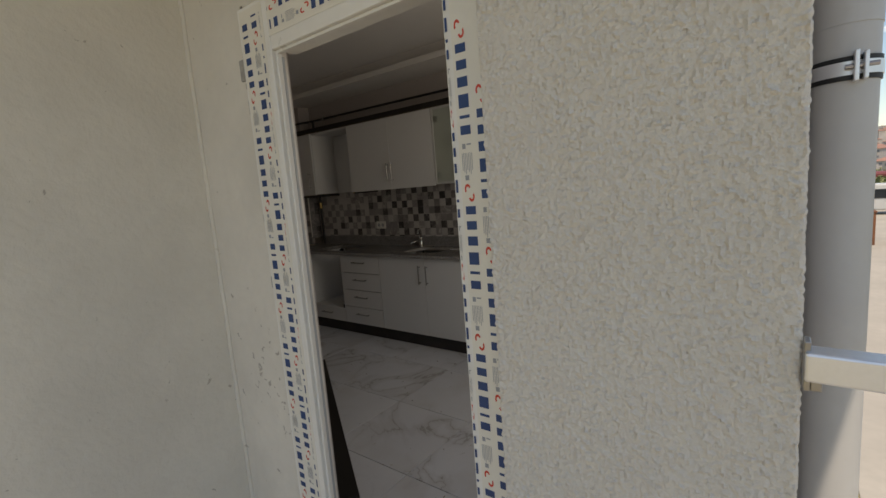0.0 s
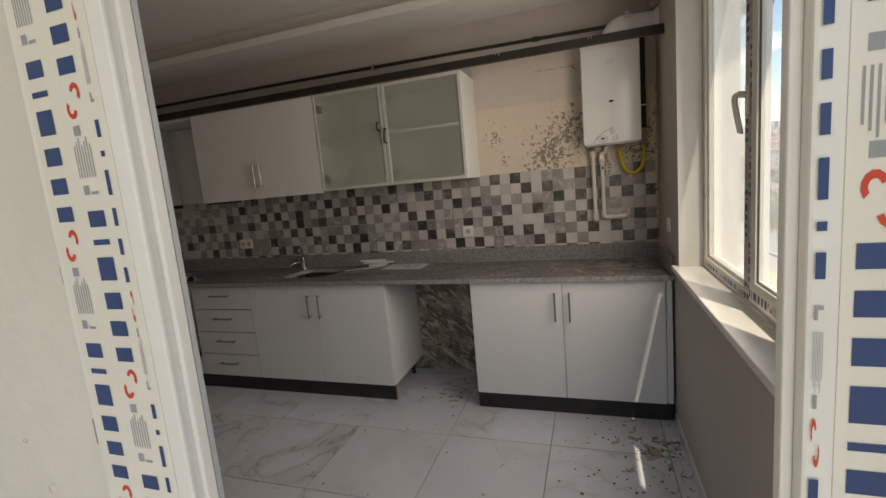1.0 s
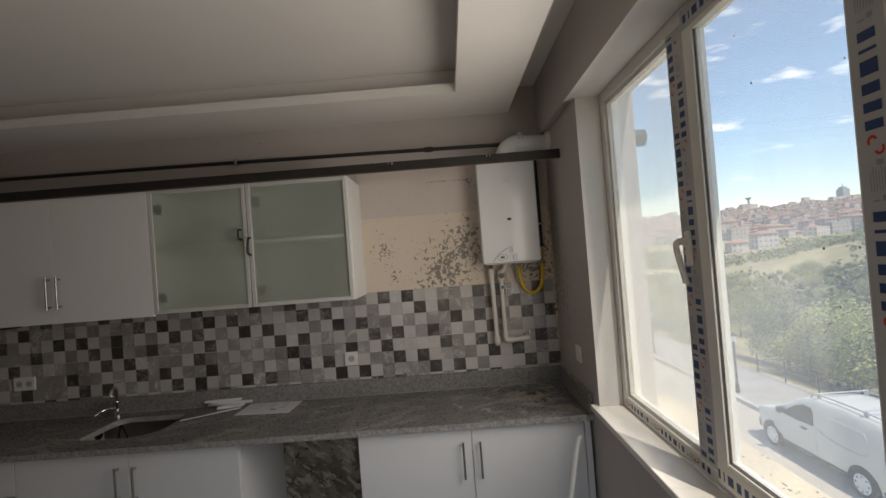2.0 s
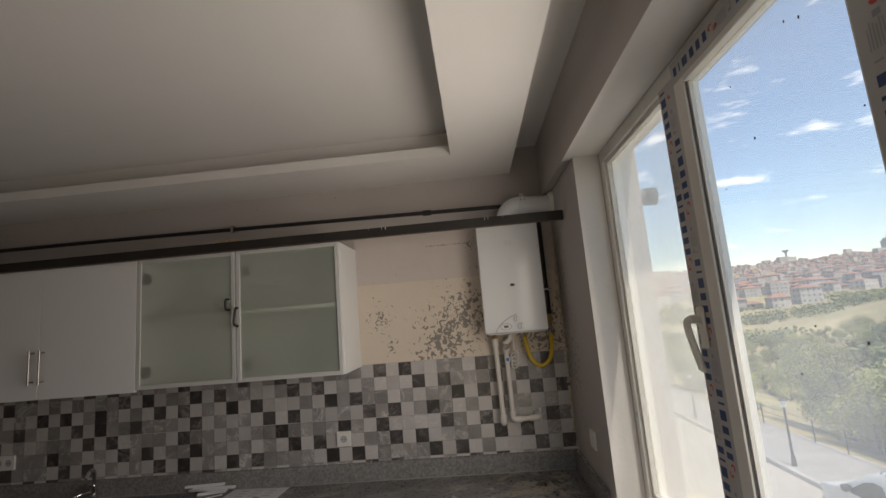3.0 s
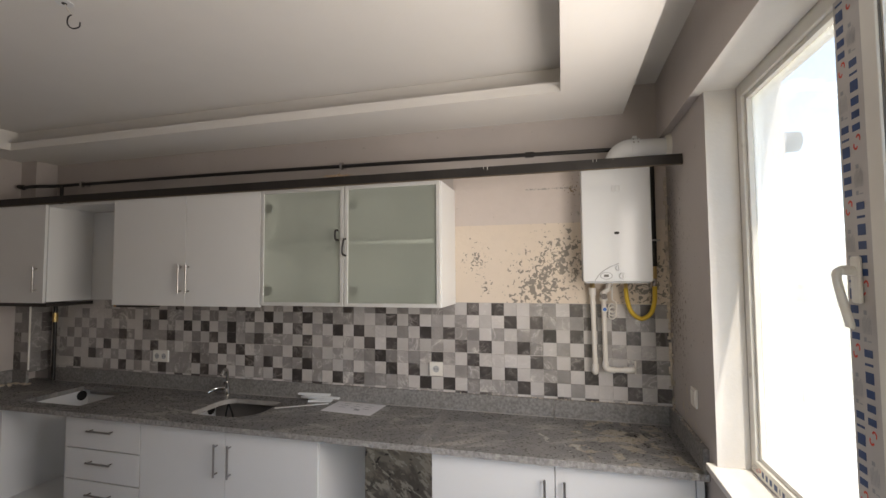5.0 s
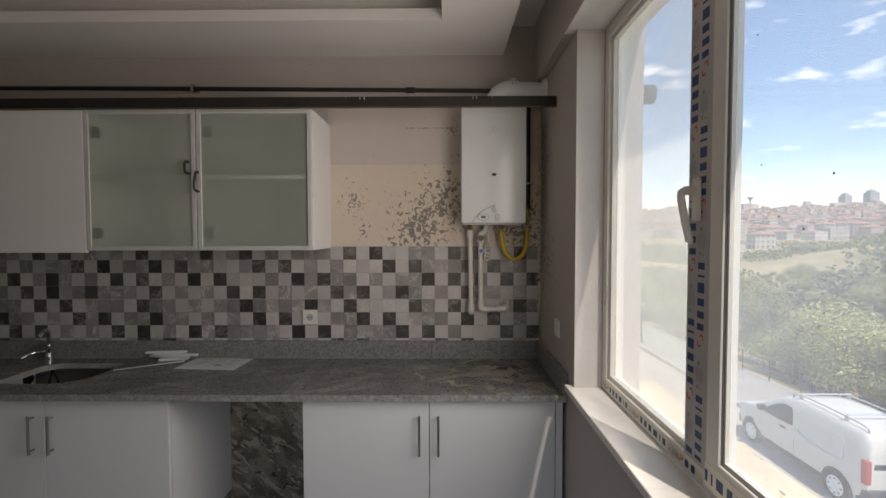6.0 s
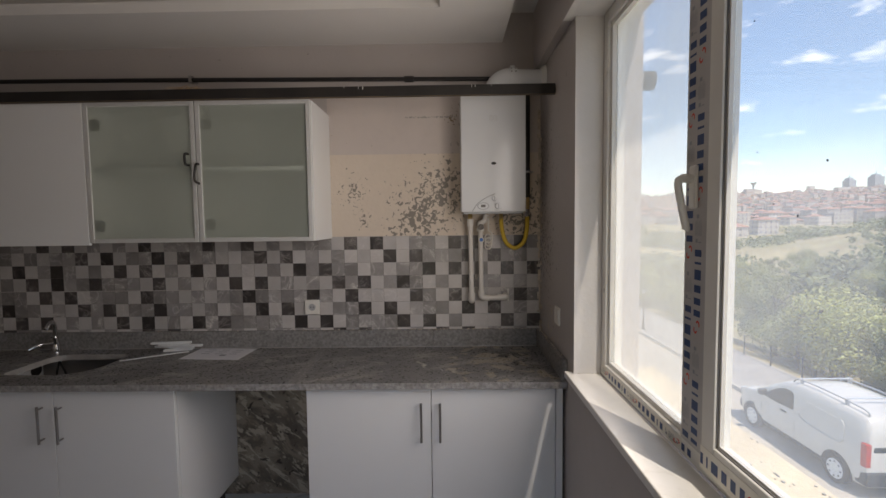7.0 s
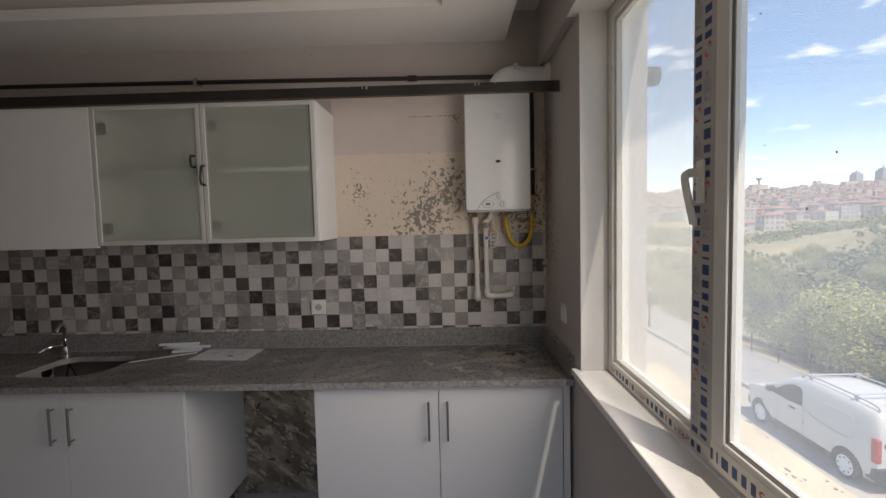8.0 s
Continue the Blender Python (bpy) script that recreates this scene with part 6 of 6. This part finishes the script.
for name, bm, m in (("walls", town_wall, TOWN_WALL), ("roofs", town_roof, TOWN_ROOF), ("windows", town_win, TOWN_GLASS)):
    part(name, bm, m, town)["kind"] = "stuff"


def at_sky(azimuth, r):
    return r * math.sin(azimuth), r * math.cos(azimuth)


x, y = at_sky(0.592, 2300)
tv = thing("water_tower", (x, y, 90), "distant pale tower with a round pod on top", "tower")
part("shaft", rod(bmesh.new(), (x, y, 60), (x, y, 142), 4.5, 3.5, seg=12), TOWN_FAR, tv)
part("pod", rod(bmesh.new(), (x, y, 138), (x, y, 149), 5, 13, seg=20), TOWN_FAR, tv)
for az, w, h in ((0.7225, 26, 140), (0.754, 34, 148)):
    x, y = at_sky(az, 2300)
    b = thing("skyscraper", (x, y, 60), "distant grey-blue skyscraper on the skyline", "building", "skyline towers")
    part("tower", boxes((x - w / 2, y - 15, 60, x + w / 2, y + 15, h)), TOWN_FAR, b)
    part("crown", boxes((x - w / 3, y - 10, h, x + w / 4, y + 10, h + 8)), TOWN_FAR, b)
    part("spire", rod(bmesh.new(), (x, y, h + 8), (x, y, h + 24), 2, 0.5, seg=8), TOWN_FAR, b)

# seen past the pier: a bus and a rusty container down the street
bus = thing("bus", (8.0, 62, ZG), "white bus parked far down the street", "bus")
part("body", boxes((6.2, 58, ZG + 0.5, 12.5, 60.5, ZG + 3.1), bevel=0.15), CARPAINT, bus)
part("window_band", boxes((6.4, 57.95, ZG + 1.7, 12.3, 57.99, ZG + 2.6)), CARGLASS, bus)
for x in (7.4, 11.2):
    part("wheel", rod(bmesh.new(), (x, 57.9, ZG + 0.5), (x, 58.4, ZG + 0.5), 0.48, seg=18), TYRE, bus)
box_ob = thing("container", (4.6, 38, ZG), "rusty brown metal container by the street", "container")
part("body", boxes((3.6, 37, ZG + 0.03, 5.4, 38.5, ZG + 2.2), bevel=0.03), RUST, box_ob)
part("lid", boxes((3.55, 36.95, ZG + 2.2, 5.45, 38.55, ZG + 2.3), bevel=0.02), RUST, box_ob)

low = thing("low_building", (20, 107, ZG), "long low building with a maroon sheet roof beyond the street", "building")
part("wall", boxes((9, 104, ZG, 34, 112, ZG + 1.5)), TOWN_FAR, low)
part("roof", boxes((8.6, 103.4, ZG + 1.5, 34.4, 112.6, ZG + 3.0), bevel=0.3), MAROON, low, "maroon sheet roof")
part("window_band", boxes((10, 103.96, ZG + 0.6, 33, 103.99, ZG + 1.2)), CARGLASS, low)

# ---- tiles ----


def piece_mesh(name, sx, sy, sz, material, axis):
    """A shared plate: axis is the direction of its face; the rim is bevelled by hand."""
    bm = boxes((-sx / 2, -sy / 2, -sz / 2, sx / 2, sy / 2, sz / 2))
    e = 0.0012 if axis == "z" else 0.0003
    for v in bm.verts:
        if axis == "y" and v.co.y < 0:
            v.co.x -= math.copysign(e, v.co.x)
            v.co.z -= math.copysign(e, v.co.z)
        if axis == "z" and v.co.z > 0:
            v.co.x -= math.copysign(e, v.co.x)
            v.co.y -= math.copysign(e, v.co.y)
    return mesh_of(name, bm, material, (0, 0, 0))


def piece(name, me, at, parent):
    ob = new(name, me)
    ob.parent = parent
    ob.location = Vector(at) - ORIGIN[parent.name]
    return ob


Q = 0.0745
DARK_ROWS = ("1 6 12 14 22 25 30 36 38 43", "3 5 9 11 19 21 27 29 33 35 45", "0 2 6 8 16 18 24 26 30 32 37 40 42 47", "5 10 13 15 21 23 29 34 37 39 44 50",
             "1 6 9 14 17 22 30 36 38 46 52", "3 5 11 13 19 21 29 33 35 41 48 54", "0 2 8 10 16 18 24 26 30 32 38 40 45 50 56", "5 7 13 15 28 30 41 43")
tile_meshes = [piece_mesh("tile", Q - 0.0005, 0.005, Q - 0.0005, m, "y") for m in TILE]
grid = solid("splashback", boxes((-4.50, -0.0035, 0.975, -0.003, -0.0032, 1.5235)), TILE_JOINT, "mosaic splashback of pale, grey and dark square tiles", "splashback", kind="structure")
pick = random.Random(21)
rest = [bmesh.new() for _ in TILE]
for r, dark in enumerate(DARK_ROWS):
    dark = {int(k) for k in dark.split()}
    tall = Q if r < 7 else 0.016
    zt = 1.522 - r * Q - (0.003 if r >= 4 else 0)
    for c in range(60):
        x = -0.004 - Q * (c + 0.5)
        if x - Q / 2 < -4.49:
            continue
        kind = 2 if c in dark else (1 if pick.random() < (0.86 if (r + c) % 2 == 0 else 0.26) else 0)
        if r < 7 and c < 43:
            piece("tile", tile_meshes[kind], (x, -0.004 - pick.uniform(0, 0.0006), zt - Q / 2), grid)
        else:
            box(rest[kind], x - Q / 2 + 0.0003, -0.0065, zt - tall + 0.0003, x + Q / 2 - 0.0003, -0.0016, zt - 0.0003)
for bm, m in zip(rest, TILE):
    part("far_tiles", bm, m, grid)["kind"] = "stuff"
# crumbling filler down the corner between the tiles and the window wall
filler, lump = bmesh.new(), random.Random(15)
z = 0.986
while z < 2.20:
    h = lump.uniform(0.010, 0.045)
    box(filler, -0.006 - lump.uniform(0.002, 0.016), -0.008 - lump.uniform(0.001, 0.010), z, -0.0015, -0.0035, z + h, bevel=0.0015)
    z += h + (lump.uniform(0.01, 0.05) if lump.random() < 0.3 else 0)
z = 0.99
while z < 2.1:
    h = lump.uniform(0.008, 0.03)
    box(filler, -0.004 - lump.uniform(0.0, 0.003), -0.040 - lump.uniform(0, 0.016), z, -0.0005, -0.022, z + h, bevel=0.001)
    z += h + lump.uniform(0.005, 0.09)
solid("corner_filler", filler, FILLER, "crumbling cream filler along the tile edge in the corner", "filler", kind="stuff")
# tiles on the pipe chase
chase_bm = [bmesh.new() for _ in TILE]
for r in range(7):
    for c in range(2):
        k = pick.choice((0, 1, 1, 2))
        zt = 1.49 - r * Q
        box(chase_bm[k], -4.655 + c * Q, -0.1565, zt - Q + 0.001, -4.655 + (c + 1) * Q - 0.001, -0.1515, zt)
        k = pick.choice((0, 1, 1, 2))
        box(chase_bm[k], -4.4985, -0.15 + c * Q, zt - Q + 0.001, -4.4935, -0.15 + (c + 1) * Q - 0.001, zt)
for bm, m in zip(chase_bm, TILE):
    part("corner_tiles", bm, m, grid)["kind"] = "stuff"
solid("tile_trim", boxes((-4.50, -0.162, 0.985, -4.490, -0.1515, 1.49), bevel=0.002), PVC, "white plastic corner trim of the tiled pipe chase", "trim", kind="structure")

floor_mesh = piece_mesh("tile", 0.597, 0.597, 0.008, MARBLE, "z")
for i in range(9):
    for j in range(6):
        cx, cy = -0.388 + 0.6 - 0.6 * i, -0.615 + 0.6 - 0.6 * j
        x0, x1 = max(cx - 0.2985, XW - 0.19), min(cx + 0.2985, -0.001)
        y0, y1 = max(cy - 0.2985, YS_IN - 0.11), min(cy + 0.2985, -0.001)
        if x1 - x0 < 0.02 or y1 - y0 < 0.02:
            continue
        if x1 - x0 > 0.596 and y1 - y0 > 0.596:
            piece("tile", floor_mesh, (cx, cy, -0.004), floor)
        else:
            me = piece_mesh("cut_tile", x1 - x0, y1 - y0, 0.008, MARBLE, "z")
            piece("tile", me, ((x0 + x1) / 2, (y0 + y1) / 2, -0.004), floor)
